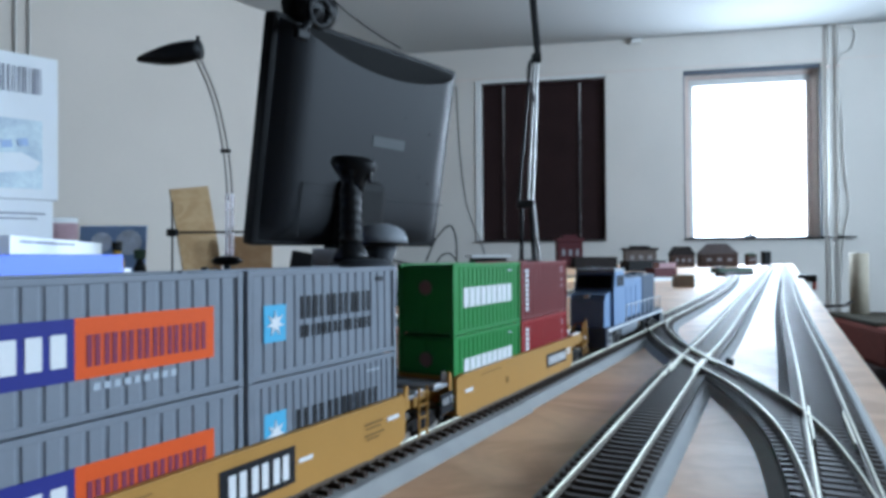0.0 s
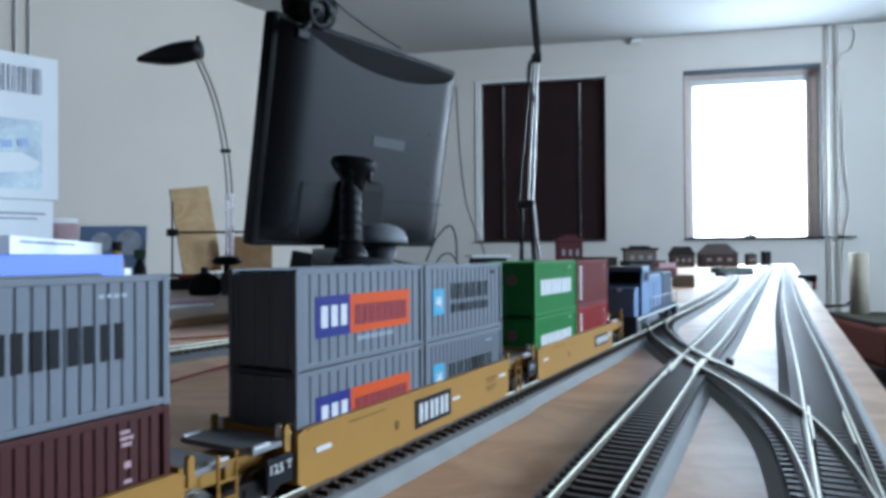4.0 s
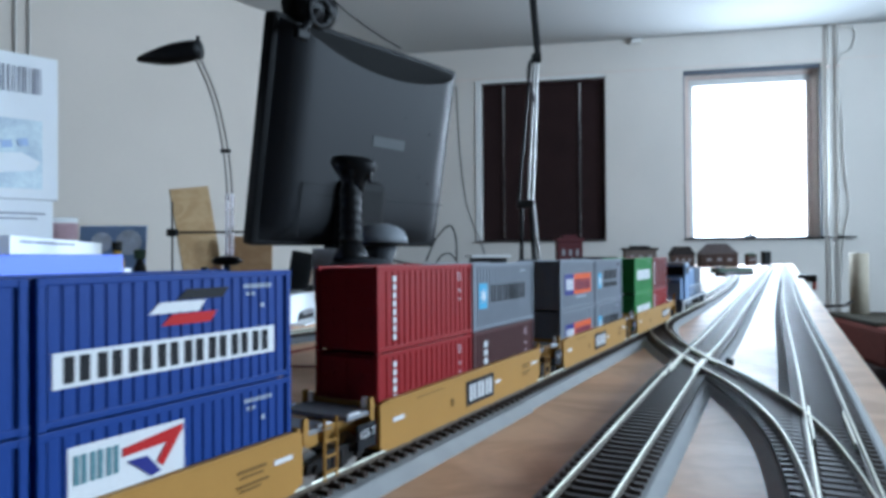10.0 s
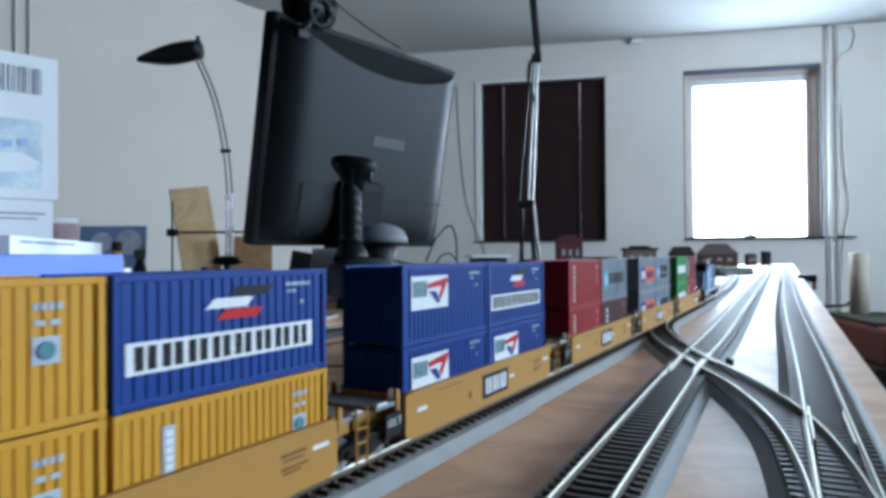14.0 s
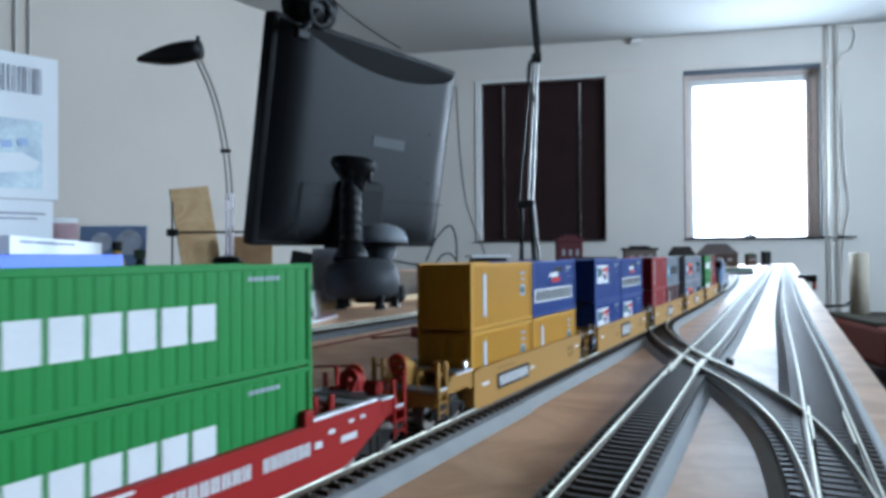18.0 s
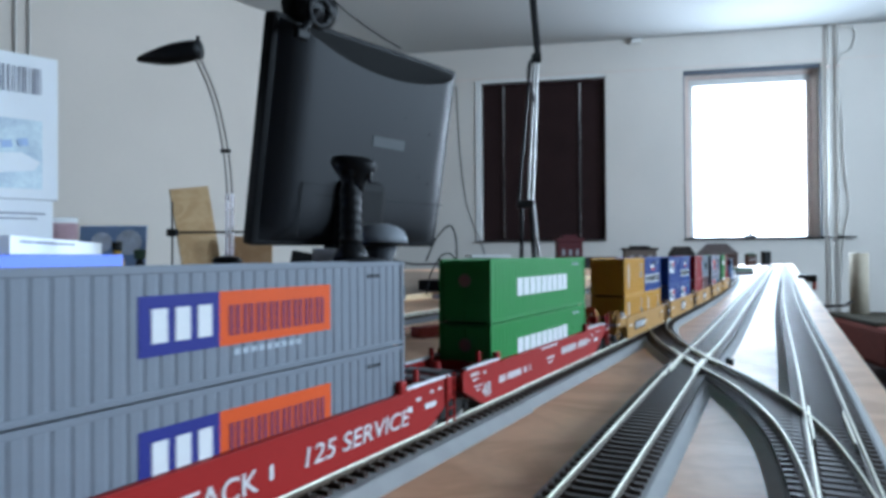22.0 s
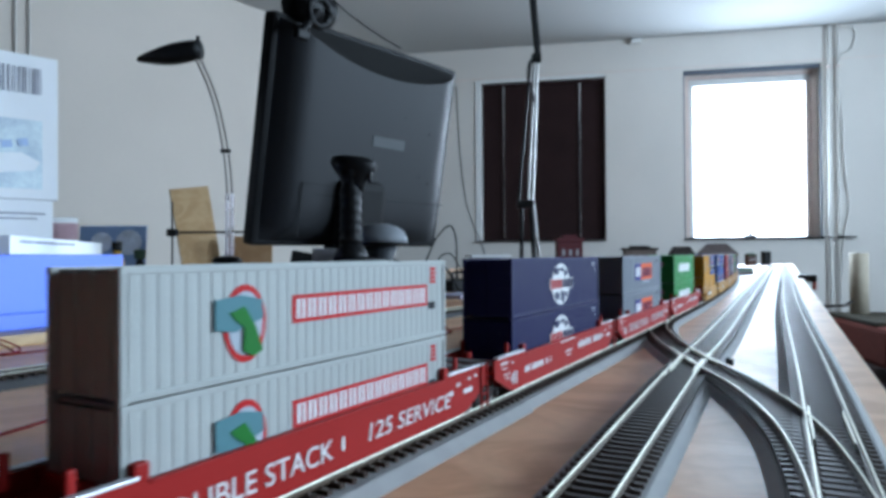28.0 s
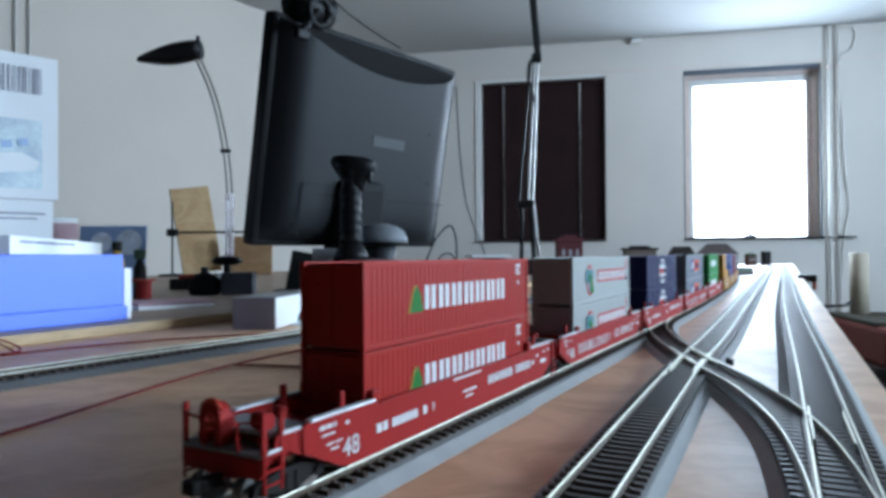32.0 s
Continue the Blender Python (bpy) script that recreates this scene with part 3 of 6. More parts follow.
def container(label, L, H, mat, ribs, deco=None, ends="bars", depth=0.0004):
    root = thing("container", label, "container", "containers on the train")
    for side in (-1, 1):
        part("side_wall", corrugated(L, H, ribs, side, depth), mat, root)
        for z, h in ((H - 0.0008, 0.0016), (0.0012, 0.0016)):
            part("rail", box(bm_new(), (0, side * (CW / 2 - 0.0007), z), (L - 0.0036, 0.0014, h), 0, 0.00025), mat, root)
        for e in (-1, 1):
            part("corner_post", box(bm_new(), (e * (L / 2 - 0.0009), side * (CW / 2 - 0.0009), H / 2), (0.0018, 0.0018, H), 0, 0.0003), mat, root)
            for z in (0.0010, H - 0.0010):
                part("corner_casting", box(bm_new(), (e * (L / 2 - 0.0009), side * (CW / 2 - 0.0009), z), (0.0020, 0.0020, 0.0020), 0, 0.0003), mat, root)
    part("roof", box(bm_new(), (0, 0, H - 0.0010), (L - 0.004, CW - 0.0026, 0.0010), 0, 0.0002), mat, root)
    part("floor", box(bm_new(), (0, 0, 0.0014), (L - 0.004, CW - 0.004, 0.0014)), mat, root)
    part("end_wall", box(bm_new(), (L / 2 - 0.0010, 0, H / 2), (0.0010, CW - 0.0036, H - 0.0016)), mat, root)
    x = -L / 2
    for side in (-1, 1):
        door = part("door", box(bm_new(), (x + 0.0010, side * (CW / 4 - 0.0009), H / 2), (0.0010, CW / 2 - 0.0019, H - 0.003), 0, 0.0003), mat, root)
        if ends == "bars":
            for k in (0.22, 0.72):
                part("locking_bar", rod(bm_new(), (x + 0.0003, side * CW / 2 * k, 0.001), (x + 0.0003, side * CW / 2 * k, H - 0.001), 0.00035, 6), mat, door)
        elif ends == "studs":
            for z in (0.32, 0.5, 0.75):
                for k in (0.45, 0.75):
                    part("hinge_plate", box(bm_new(), (x + 0.0003, side * CW / 2 * k, H * z), (0.0006, 0.0016, 0.0014)), mat, door)
        if ends == "disc" and side == 1:
            part("disc", rod(bm_new(), (x + 0.0001, 0.0, H * 0.67), (x + 0.0008, 0.0, H * 0.67), 0.0031, 16), "p_rose", root, "faded rose disc")
    if deco:
        deco(root, -L / 2, -CW / 2 + 0.0002, H)
    return root


def marks(root, x, y, H, u, mat="p_grey"):
    """Small unreadable markings in the upper corner, as bars."""
    bm = bm_new()
    lettering(bm, x + u, x + u + 0.010, H * 0.85, H * 0.885, 8, y)
    part("marking", bm, mat, root)
    bars(root, mat, [(x + u + 0.001, x + u + 0.0020, H * 0.785, H * 0.815), (x + u + 0.0028, x + u + 0.0038, H * 0.785, H * 0.815), (x + u + 0.0062, x + u + 0.0072, H * 0.675, H * 0.71)], y)


def deco_flag(root, x, y, H, a=0.0085, b=0.0255, c=0.061, lo=0.30, hi=0.72):
    """Blue and orange name panels with bars in place of the names."""
    bm = bm_new(); plate(bm, x + a, x + b, H * lo, H * hi, y)
    part("panel", bm, "p_blue", root, "dark blue name panel")
    bm = bm_new(); plate(bm, x + b, x + c, H * lo, H * hi, y)
    part("panel", bm, "p_orange", root, "orange name panel")
    w = b - a
    bm = bm_new(); lettering(bm, x + a + w * 0.1, x + b - w * 0.06, H * (lo + 0.10), H * (hi - 0.10), 3, y - 0.00015)
    part("lettering", bm, "p_white", root)
    w = c - b
    bm = bm_new(); lettering(bm, x + b + w * 0.06, x + c - w * 0.06, H * (lo + 0.08), H * (hi - 0.12), 8, y - 0.00015, split=True)
    part("lettering", bm, "p_purple", root)
    bm = bm_new(); lettering(bm, x + b + w * 0.1, x + b + w * 0.7, H * (lo - 0.09), H * (lo - 0.04), 9, y)
    part("lettering", bm, "p_grey", root)


def deco_flag_long(root, x, y, H):
    deco_flag(root, x, y, H, 0.0415, 0.0645, 0.108, 0.32, 0.78)
    bm = bm_new(); lettering(bm, x + 0.127, x + 0.135, H * 0.82, H * 0.86, 4, y)
    part("marking", bm, "p_black", root)


def star(root, x, y, H, u0, u1, v0, v1):
    bm = bm_new(); plate(bm, x + u0, x + u1, H * v0, H * v1, y)
    part("panel", bm, "p_sky", root, "sky blue square panel")
    bm = bm_new()
    c = Vector((x + (u0 + u1) / 2, y - 0.00015, H * (v0 + v1) / 2))
    r = (u1 - u0) * 0.42
    pts = [(c.x + (r if i % 2 == 0 else r * 0.38) * math.sin(math.pi * i / 7), c.z + (r if i % 2 == 0 else r * 0.38) * math.cos(math.pi * i / 7)) for i in range(14)]
    prism(bm, pts, c.y - 0.00015, c.y + 0.00015)
    part("star", bm, "p_white", root)


def deco_star(root, x, y, H):
    star(root, x, y, H, 0.006, 0.0145, 0.32, 0.70)
    bm = bm_new(); lettering(bm, x + 0.018, x + 0.060, H * 0.40, H * 0.66, 6, y, split=True)
    part("lettering", bm, "p_black", root)
    bm = bm_new(); lettering(bm, x + 0.053, x + 0.060, H * 0.84, H * 0.87, 4, y)
    part("marking", bm, "p_grey", root)


def deco_star_two(root, x, y, H):
    star(root, x, y, H, 0.006, 0.0145, 0.34, 0.68)
    bm = bm_new()
    lettering(bm, x + 0.020, x + 0.056, H * 0.52, H * 0.74, 6, y, split=True)
    lettering(bm, x + 0.020, x + 0.056, H * 0.34, H * 0.46, 7, y, split=True)
    part("lettering", bm, "p_black", root)
    bm = bm_new(); lettering(bm, x + 0.058, x + 0.063, H * 0.84, H * 0.89, 3, y)
    part("marking", bm, "p_black", root)


def deco_white_word(u0, u1, v0, v1, n):
    def fn(root, x, y, H):
        bm = bm_new(); lettering(bm, x + u0, x + u1, H * v0, H * v1, n, y, 0.84)
        part("lettering", bm, "p_white", root)
        bm = bm_new(); lettering(bm, x + u1 - 0.012 + 0.022, x + u1 + 0.022, H * 0.85, H * 0.89, 6, y) if u1 < 0.11 and u1 > 0.09 else lettering(bm, x + u1 - 0.004, x + u1, H * 0.86, H * 0.89, 3, y)
        part("marking", bm, "p_grey", root)
    return fn


def deco_upright(u0, u1, lo, hi, n, far):
    def fn(root, x, y, H):
        bm = bm_new(); upright_lettering(bm, x + u0, x + u1, H * lo, H * hi, n, y)
        part("lettering", bm, "p_white", root)
        bars(root, "p_pinkish", [(x + far, x + far + 0.0024, H * 0.86, H * 0.885), (x + far, x + far + 0.0032, H * 0.815, H * 0.84), (x + far + 0.0004, x + far + 0.0028, H * 0.77, H * 0.795), (x + far + 0.001, x + far + 0.0026, H * 0.61, H * 0.66), (x + far + 0.001, x + far + 0.0028, H * 0.50, H * 0.53)], y)
    return fn


def deco_seven(root, x, y, H):
    bm = bm_new(); plate(bm, x + 0.006, x + 0.034, H * 0.44, H * 0.86, y)
    part("panel", bm, "p_white", root, "white name panel")
    y2 = y - 0.00020
    bm = bm_new(); lettering(bm, x + 0.0068, x + 0.0175, H * 0.60, H * 0.80, 3, y2, split=True)
    part("lettering", bm, "p_teal", root, "pale blue bars")
    bm = bm_new()
    prism(bm, [(x + 0.018, H * 0.76), (x + 0.0335, H * 0.83), (x + 0.0335, H * 0.79), (x + 0.028, H * 0.55), (x + 0.0265, H * 0.60), (x + 0.029, H * 0.72), (x + 0.018, H * 0.70)], y2 - 0.00015, y2 + 0.00015)
    part("emblem", bm, "p_red", root, "red angular emblem")
    bm = bm_new()
    prism(bm, [(x + 0.019, H * 0.66), (x + 0.024, H * 0.66), (x + 0.0275, H * 0.52), (x + 0.025, H * 0.50)], y2 - 0.00015, y2 + 0.00015)
    part("emblem", bm, "p_blue", root)
    marks(root, x, y, H, 0.053)


def deco_ribbon(root, x, y, H):
    bm = bm_new(); plate(bm, x + 0.003, x + 0.064, H * 0.26, H * 0.50, y)
    part("panel", bm, "p_white", root, "white name strip")
    bm = bm_new(); lettering(bm, x + 0.0045, x + 0.0625, H * 0.29, H * 0.47, 8, y - 0.00015, split=True)
    part("lettering", bm, "p_black", root)
    for k, (mat, dx) in enumerate((("p_black", 0.0075), ("p_white", 0.0), ("p_red", 0.0035))):
        bm = bm_new()
        z = H * (0.79 - k * 0.095)
        a, b = x + 0.0245 + dx, x + 0.0385 + dx
        prism(bm, [(a, z), (a + 0.003, z + H * 0.085), (b + 0.002, z + H * 0.085), (b, z)], y - 0.00015, y + 0.00015)
        part("emblem", bm, mat, root)
    marks(root, x, y, H, 0.053)


def deco_column(root, x, y, H):
    bm = bm_new(); plate(bm, x + 0.0123, x + 0.0157, H * 0.20, H * 0.84, y)
    part("panel", bm, "p_grey", root, "narrow grey name strip")
    bm = bm_new(); upright_lettering(bm, x + 0.0129, x + 0.0151, H * 0.23, H * 0.81, 9, y - 0.00015)
    part("lettering", bm, "p_white", root)
    bm = bm_new(); lettering(bm, x + 0.0555, x + 0.0618, H * 0.79, H * 0.84, 4, y)
    part("marking", bm, "p_grey", root)
    bars(root, "p_grey", [(x + 0.0560, x + 0.0580, H * 0.69, H * 0.73), (x + 0.0590, x + 0.061, H * 0.69, H * 0.73)], y)
    bm = bm_new(); plate(bm, x + 0.0555, x + 0.061, H * 0.44, H * 0.62, y)
    part("panel", bm, "p_grey", root)
    bm = rod(bm_new(), (x + 0.0582, y - 0.0005, H * 0.53), (x + 0.0582, y, H * 0.53), 0.0018, 14)
    part("emblem", bm, "p_teal", root)


def oval(bm, cx, cz, rx, rz, y, n=32):
    """A flat oval on a side wall."""
    return prism(bm, [(cx + rx * math.cos(2 * math.pi * k / n), cz + rz * math.sin(2 * math.pi * k / n)) for k in range(n)], y - 0.00015, y + 0.00015)


def deco_globe(root, x, y, H):
    cx, cz = x + 0.0725, H * 0.49
    part("emblem", oval(bm_new(), cx, cz, 0.0152, 0.0120, y), "p_white", root, "white oval globe emblem")
    patches = ((-0.0075, 0.0075, 0.0042, 0.0022), (0.0015, 0.0085, 0.0030, 0.0016), (0.0078, 0.0062, 0.0026, 0.0018), (-0.0070, -0.0068, 0.0035, 0.0024), (0.0022, -0.0072, 0.0030, 0.0034), (0.0085, -0.0060, 0.0022, 0.0014))
    for dx, dz, rx, rz in patches:
        bm = prism(bm_new(), [(cx + dx + rx * math.cos(a) * (1 + 0.25 * math.sin(3 * a + dx * 900)), cz + dz + rz * math.sin(a) * (1 + 0.25 * math.cos(2 * a + dz * 700))) for a in [2 * math.pi * k / 12 for k in range(12)]], y - 0.00045, y - 0.00015)
        part("land_shape", bm, "c_navy", root)
    bm = bm_new(); plate(bm, x + 0.0525, x + 0.0935, H * 0.40, H * 0.60, y - 0.0005)
    part("name_band", bm, "p_white", root)
    bm = bm_new(); lettering(bm, x + 0.0532, x + 0.0728, H * 0.415, H * 0.585, 3, y - 0.0008, split=True)
    part("lettering", bm, "p_red", root)
    bm = bm_new(); lettering(bm, x + 0.0736, x + 0.0930, H * 0.415, H * 0.585, 3, y - 0.0008, split=True)
    part("lettering", bm, "c_navy", root)
    bars(root, "p_grey", [(x + 0.1335, x + 0.1415, H * 0.85, H * 0.88), (x + 0.137, x + 0.140, H * 0.79, H * 0.815), (x + 0.1415, x + 0.143, H * 0.69, H * 0.74)], y)


def deco_ring(root, x, y, H):
    c = (x + 0.036, H * 0.49)
    part("emblem", oval(bm_new(), c[0], c[1], 0.0074, 0.0102, y), "p_red", root, "red oval ring emblem")
    part("emblem", oval(bm_new(), c[0], c[1], 0.0060, 0.0084, y - 0.00015), "p_grey", root)
    bm = prism(bm_new(), [(c[0] - 0.0105, c[1] + 0.0065), (c[0] - 0.002, c[1] + 0.0075), (c[0] + 0.0055, c[1] + 0.006), (c[0] + 0.006, c[1] + 0.001), (c[0] - 0.004, c[1] - 0.002), (c[0] - 0.0105, c[1] - 0.001)], y - 0.0007, y - 0.0004)
    part("emblem", bm, "p_teal", root, "blue green map shape")
    bm = prism(bm_new(), [(c[0] - 0.006, c[1] + 0.003), (c[0] - 0.001, c[1] + 0.0045), (c[0] + 0.003, c[1] - 0.001), (c[0] + 0.0055, c[1] - 0.0075), (c[0] + 0.002, c[1] - 0.0088), (c[0] - 0.0015, c[1] - 0.0070), (c[0] - 0.001, c[1] - 0.001), (c[0] - 0.004, c[1] + 0.001)], y - 0.0010, y - 0.0007)
    part("emblem", bm, "p_green", root, "green curved shape")
    bm = bm_new(); plate(bm, x + 0.0540, x + 0.1290, H * 0.43, H * 0.70, y)
    part("panel", bm, "p_red", root, "red name panel")
    bm = bm_new(); lettering(bm, x + 0.0552, x + 0.1278, H * 0.47, H * 0.66, 15, y - 0.00015, split=True)
    part("lettering", bm, "p_white", root)
    bm = bm_new(); plate(bm, x + 0.1300, x + 0.1350, H * 0.38, H * 0.47, y)
    part("marking", bm, "p_black", root)
    bm = bm_new(); upright_lettering(bm, x + 0.1315, x + 0.1355, H * 0.70, H * 0.92, 4, y)
    part("marking", bm, "p_red", root)


def deco_peak(root, x, y, H):
    bm = prism(bm_new(), [(x + 0.0290, H * 0.36), (x + 0.0382, H * 0.36), (x + 0.0368, H * 0.55), (x + 0.0338, H * 0.70), (x + 0.0318, H * 0.62), (x + 0.0303, H * 0.45)], y - 0.00015, y + 0.00015)
    part("emblem", bm, "p_green", root, "green peaked emblem")
    bm = prism(bm_new(), [(x + 0.0276, H * 0.36), (x + 0.0289, H * 0.36), (x + 0.0312, H * 0.60), (x + 0.0335, H * 0.70), (x + 0.0310, H * 0.66)], y - 0.00015, y + 0.00015)
    part("emblem", bm, "bulb", root)
    bm = bm_new(); lettering(bm, x + 0.0385, x + 0.1150, H * 0.38, H * 0.69, 7, y, split=True)
    part("lettering", bm, "p_white", root)
    bars(root, "p_white", [(x + 0.128, x + 0.1335, H * 0.86, H * 0.91), (x + 0.128, x + 0.132, H * 0.80, H * 0.84), (x + 0.128, x + 0.1335, H * 0.74, H * 0.78), (x + 0.1295, x + 0.1315, H * 0.58, H * 0.63)], y)


# ---- cars ----
def wheelset(x, truck, r=0.0053, gauge=0.0165):
    bm = bm_new()
    rod(bm, (0, -0.012, 0), (0, 0.012, 0), 0.001, 8)
    for s in (-1, 1):
        rod(bm, (0, s * (gauge / 2 - 0.0012), 0), (0, s * (gauge / 2 + 0.0010), 0), r, 20)
        rod(bm, (0, s * (gauge / 2 - 0.0018), 0), (0, s * (gauge / 2 - 0.0010), 0), r + 0.0006, 20)
        for k in range(3):
            a = 2 * math.pi * k / 3
            box(bm, (r * 0.55 * math.cos(a), s * (gauge / 2 + 0.0011), r * 0.55 * math.sin(a)), (0.0012, 0.0003, 0.0012))
    ob = part("wheelset", bm, "rod_dark", truck, "dark steel wheelset")
    ob.matrix_basis = pose(x, 0, r)
    WHEELS.append((ob, x, r))
    return ob


def truck(x, root, span=0.021):
    """A two-axle truck under a car; heights from the rail's head."""
    bm = bm_new()
    for s in (-1, 1):
        prism(bm, [(x - span / 2 - 0.004, 0.0045), (x - span / 2 - 0.003, 0.0075), (x - 0.004, 0.0095), (x + 0.004, 0.0095), (x + span / 2 + 0.003, 0.0075), (x + span / 2 + 0.004, 0.0045),
                   (x + span / 2 - 0.003, 0.0042), (x + 0.0045, 0.0028), (x - 0.0045, 0.0028), (x - span / 2 + 0.003, 0.0042)], s * 0.0112 - 0.0009, s * 0.0112 + 0.0009)
        for e in (-1, 1):
            rod(bm, (x + e * span / 2, s * 0.0120, 0.0053), (x + e * span / 2, s * 0.0132, 0.0053), 0.0015, 10)
        for k in (-0.002, 0.002):
            rod(bm, (x + k, s * 0.0118, 0.0030), (x + k, s * 0.0118, 0.0080), 0.0009, 8)
    box(bm, (x, 0, 0.0075), (0.006, 0.022, 0.003))
    t = part("truck", bm, "truck", root, "black two-axle truck")
    for e in (-1, 1):
        wheelset(x + e * span / 2, t)
    return t


def ladder(x, y, z0, z1, w, mat, root):
    bm = bm_new()
    for k in (-w / 2, w / 2):
        rod(bm, (x + k, y, z0), (x + k, y, z1), 0.0005, 6)
    n = max(3, int((z1 - z0) / 0.0038))
    for i in range(n):
        z = z0 + (z1 - z0) * (i + 0.5) / n
        rod(bm, (x - w / 2, y, z), (x + w / 2, y, z), 0.0004, 6)
    return part("ladder", bm, mat, root)


def post_plate(x, y, z0, z1, w, mat, root, name="stanchion"):
    """A flat upright with a rounded top."""
    pts = [(x - w / 2, z0), (x + w / 2, z0), (x + w / 2, z1 - w / 2)]
    pts += [(x + w / 2 * math.cos(a), z1 - w / 2 + w / 2 * math.sin(a)) for a in (0.6, 1.2, 1.9, 2.5)] + [(x - w / 2, z1 - w / 2)]
    return part(name, prism(bm_new(), pts, y - 0.0006, y + 0.0006), mat, root)


def arch(x, y, z0, w, h, mat, root, label=""):
    """An upright arched bracket across the car with an opening below."""
    out = [(y + w / 2 * math.cos(a), z0 + h - w / 2 + w / 2 * math.sin(a)) for a in [math.pi * k / 10 for k in range(11)]]
    inn = [(y + w * 0.24 * math.cos(a), z0 + h - w / 2 + w * 0.24 * math.sin(a)) for a in [math.pi * k / 10 for k in range(11)]]
    ring = [(y + w / 2, z0)] + out + [(y - w / 2, z0), (y - w * 0.24, z0)] + inn[::-1] + [(y + w * 0.24, z0)]
    bm = bm_new()
    prism(bm, ring, -0.0022, 0.0022, Matrix.Translation((x, 0, 0)) @ Matrix.Rotation(radians(90), 4, "Z"))
    return part("arch_bracket", bm, mat, root, label)


def platform(x0, x1, mat, root, e, brake=True):
    """Open end of a car between x0 (at the well) and x1 (outer end); e is the way outwards."""
    xc, w = (x0 + x1) / 2, abs(x1 - x0)

    def at(k):
        return x0 + (x1 - x0) * k

    part("end_sill", box(bm_new(), (xc, 0, 0.0120), (w, 0.012, 0.006), 0, 0.0006), mat, root)
    part("deck", box(bm_new(), (x1 - e * 0.0045, 0, 0.0160), (0.009, 0.0300, 0.0012), 0, 0.0003), "deck", root, "grey anti-slip walkway")
    part("deck", box(bm_new(), (x0 + e * 0.0050, 0, 0.0200), (0.0095, 0.0295, 0.0012), 0, 0.0003), "deck", root, "grey anti-slip walkway")
    part("under_plate", box(bm_new(), (xc - e * 0.002, 0, 0.0138), (w * 0.8, 0.0270, 0.0014), 0, 0.0003), mat, root)
    part("buffer_beam", box(bm_new(), (x1 - e * 0.0010, 0, 0.0125), (0.002, 0.0290, 0.0055), 0, 0.0005), mat, root)
    for s in (-1, 1):
        y = s * 0.0147
        part("side_beam", prism(bm_new(), [(at(0.0), 0.0205), (at(0.62), 0.0205), (at(0.70), 0.0165), (at(0.70), 0.0150), (at(0.30), 0.0150), (at(0.0), 0.0125)], y - 0.0005, y + 0.0005), mat, root)
        part("beam_edge", box(bm_new(), (at(0.27), y, 0.0208), (w * 0.46, 0.0018, 0.0008)), "glint_edge", root, "walkway edge paled for its gloss")
        bm = bm_new()
        for k in (0.10, 0.34, 0.54):
            box(bm, (at(k), y - s * 0.0004, 0.0175), (0.0010, 0.0018, 0.0050))
        part("rib", bm, mat, root)
        ladder(x1 - e * 0.0042, s * 0.0154, 0.0060, 0.0175, 0.0066, mat, root)
        post_plate(x1 - e * 0.0010, s * 0.0150, 0.0110, 0.0280, 0.0015, mat, root)
        post_plate(x1 - e * 0.0076, s * 0.0150, 0.0110, 0.0265, 0.0014, mat, root)
        bm = tube(bm_new(), smooth_line([(x1 - e * 0.0006, s * 0.0146, 0.0245), (x1 + e * 0.0006, s * 0.0115, 0.0250), (x1 + e * 0.0006, s * 0.0070, 0.0235), (x1 - e * 0.0002, s * 0.0066, 0.0165)], 4), 0.00035, 6)
        part("grab_iron", bm, mat, root)
        part("step_edge", box(bm_new(), (x1 - e * 0.0046, s * 0.0152, 0.0168), (0.005, 0.0010, 0.0008)), "glint_edge", root, "step edge paled for its gloss")
        if mat == "car_yellow":
            bm = rod(bm_new(), (at(0.06), s * 0.0122, 0.0205), (at(0.06), s * 0.0122, 0.0228), 0.0009, 10)
            rod(bm, (at(0.06), s * 0.0122, 0.0224), (at(0.06), s * 0.0122, 0.0240), 0.0013, 12, 0.0009)
            part("valve", bm, "chrome", root, "bright metal valve")
    if brake:
        arch(at(0.78), 0.0058, 0.0160, 0.0086, 0.0122, mat, root, "arched bracket of the brake stand")
        bm = prism(bm_new(), [(at(0.30), 0.0150), (at(0.72), 0.0150), (at(0.74), 0.0250), (at(0.66), 0.0262), (at(0.54), 0.0225), (at(0.42), 0.0205)], 0.0020, 0.0036)
        part("brake_stand", bm, mat, root)
        bm = prism(bm_new(), [(at(0.28), 0.0150), (at(0.55), 0.0150), (at(0.55), 0.0240), (at(0.46), 0.0252), (at(0.36), 0.0235)], -0.0085, -0.0060)
        rod(bm, (at(0.45), -0.0098, 0.0232), (at(0.45), -0.0045, 0.0232), 0.0024, 14)
        part("brake_cylinder", bm, mat, root)
        xw = at(0.86)
        ring = [(xw, 0.0058 + 0.0036 * math.cos(2 * math.pi * k / 16), 0.0252 + 0.0036 * math.sin(2 * math.pi * k / 16)) for k in range(17)]
        bm = tube(bm_new(), ring, 0.0009, 6)
        for k in range(0, 16, 4):
            rod(bm, ring[k], (xw, 0.0058, 0.0252), 0.0006, 6)
        rod(bm, (xw - 0.0008, 0.0058, 0.0252), (xw + 0.0008, 0.0058, 0.0252), 0.0012, 10)
        part("brake_wheel", bm, "brake_red", root, "orange red spoked brake wheel")
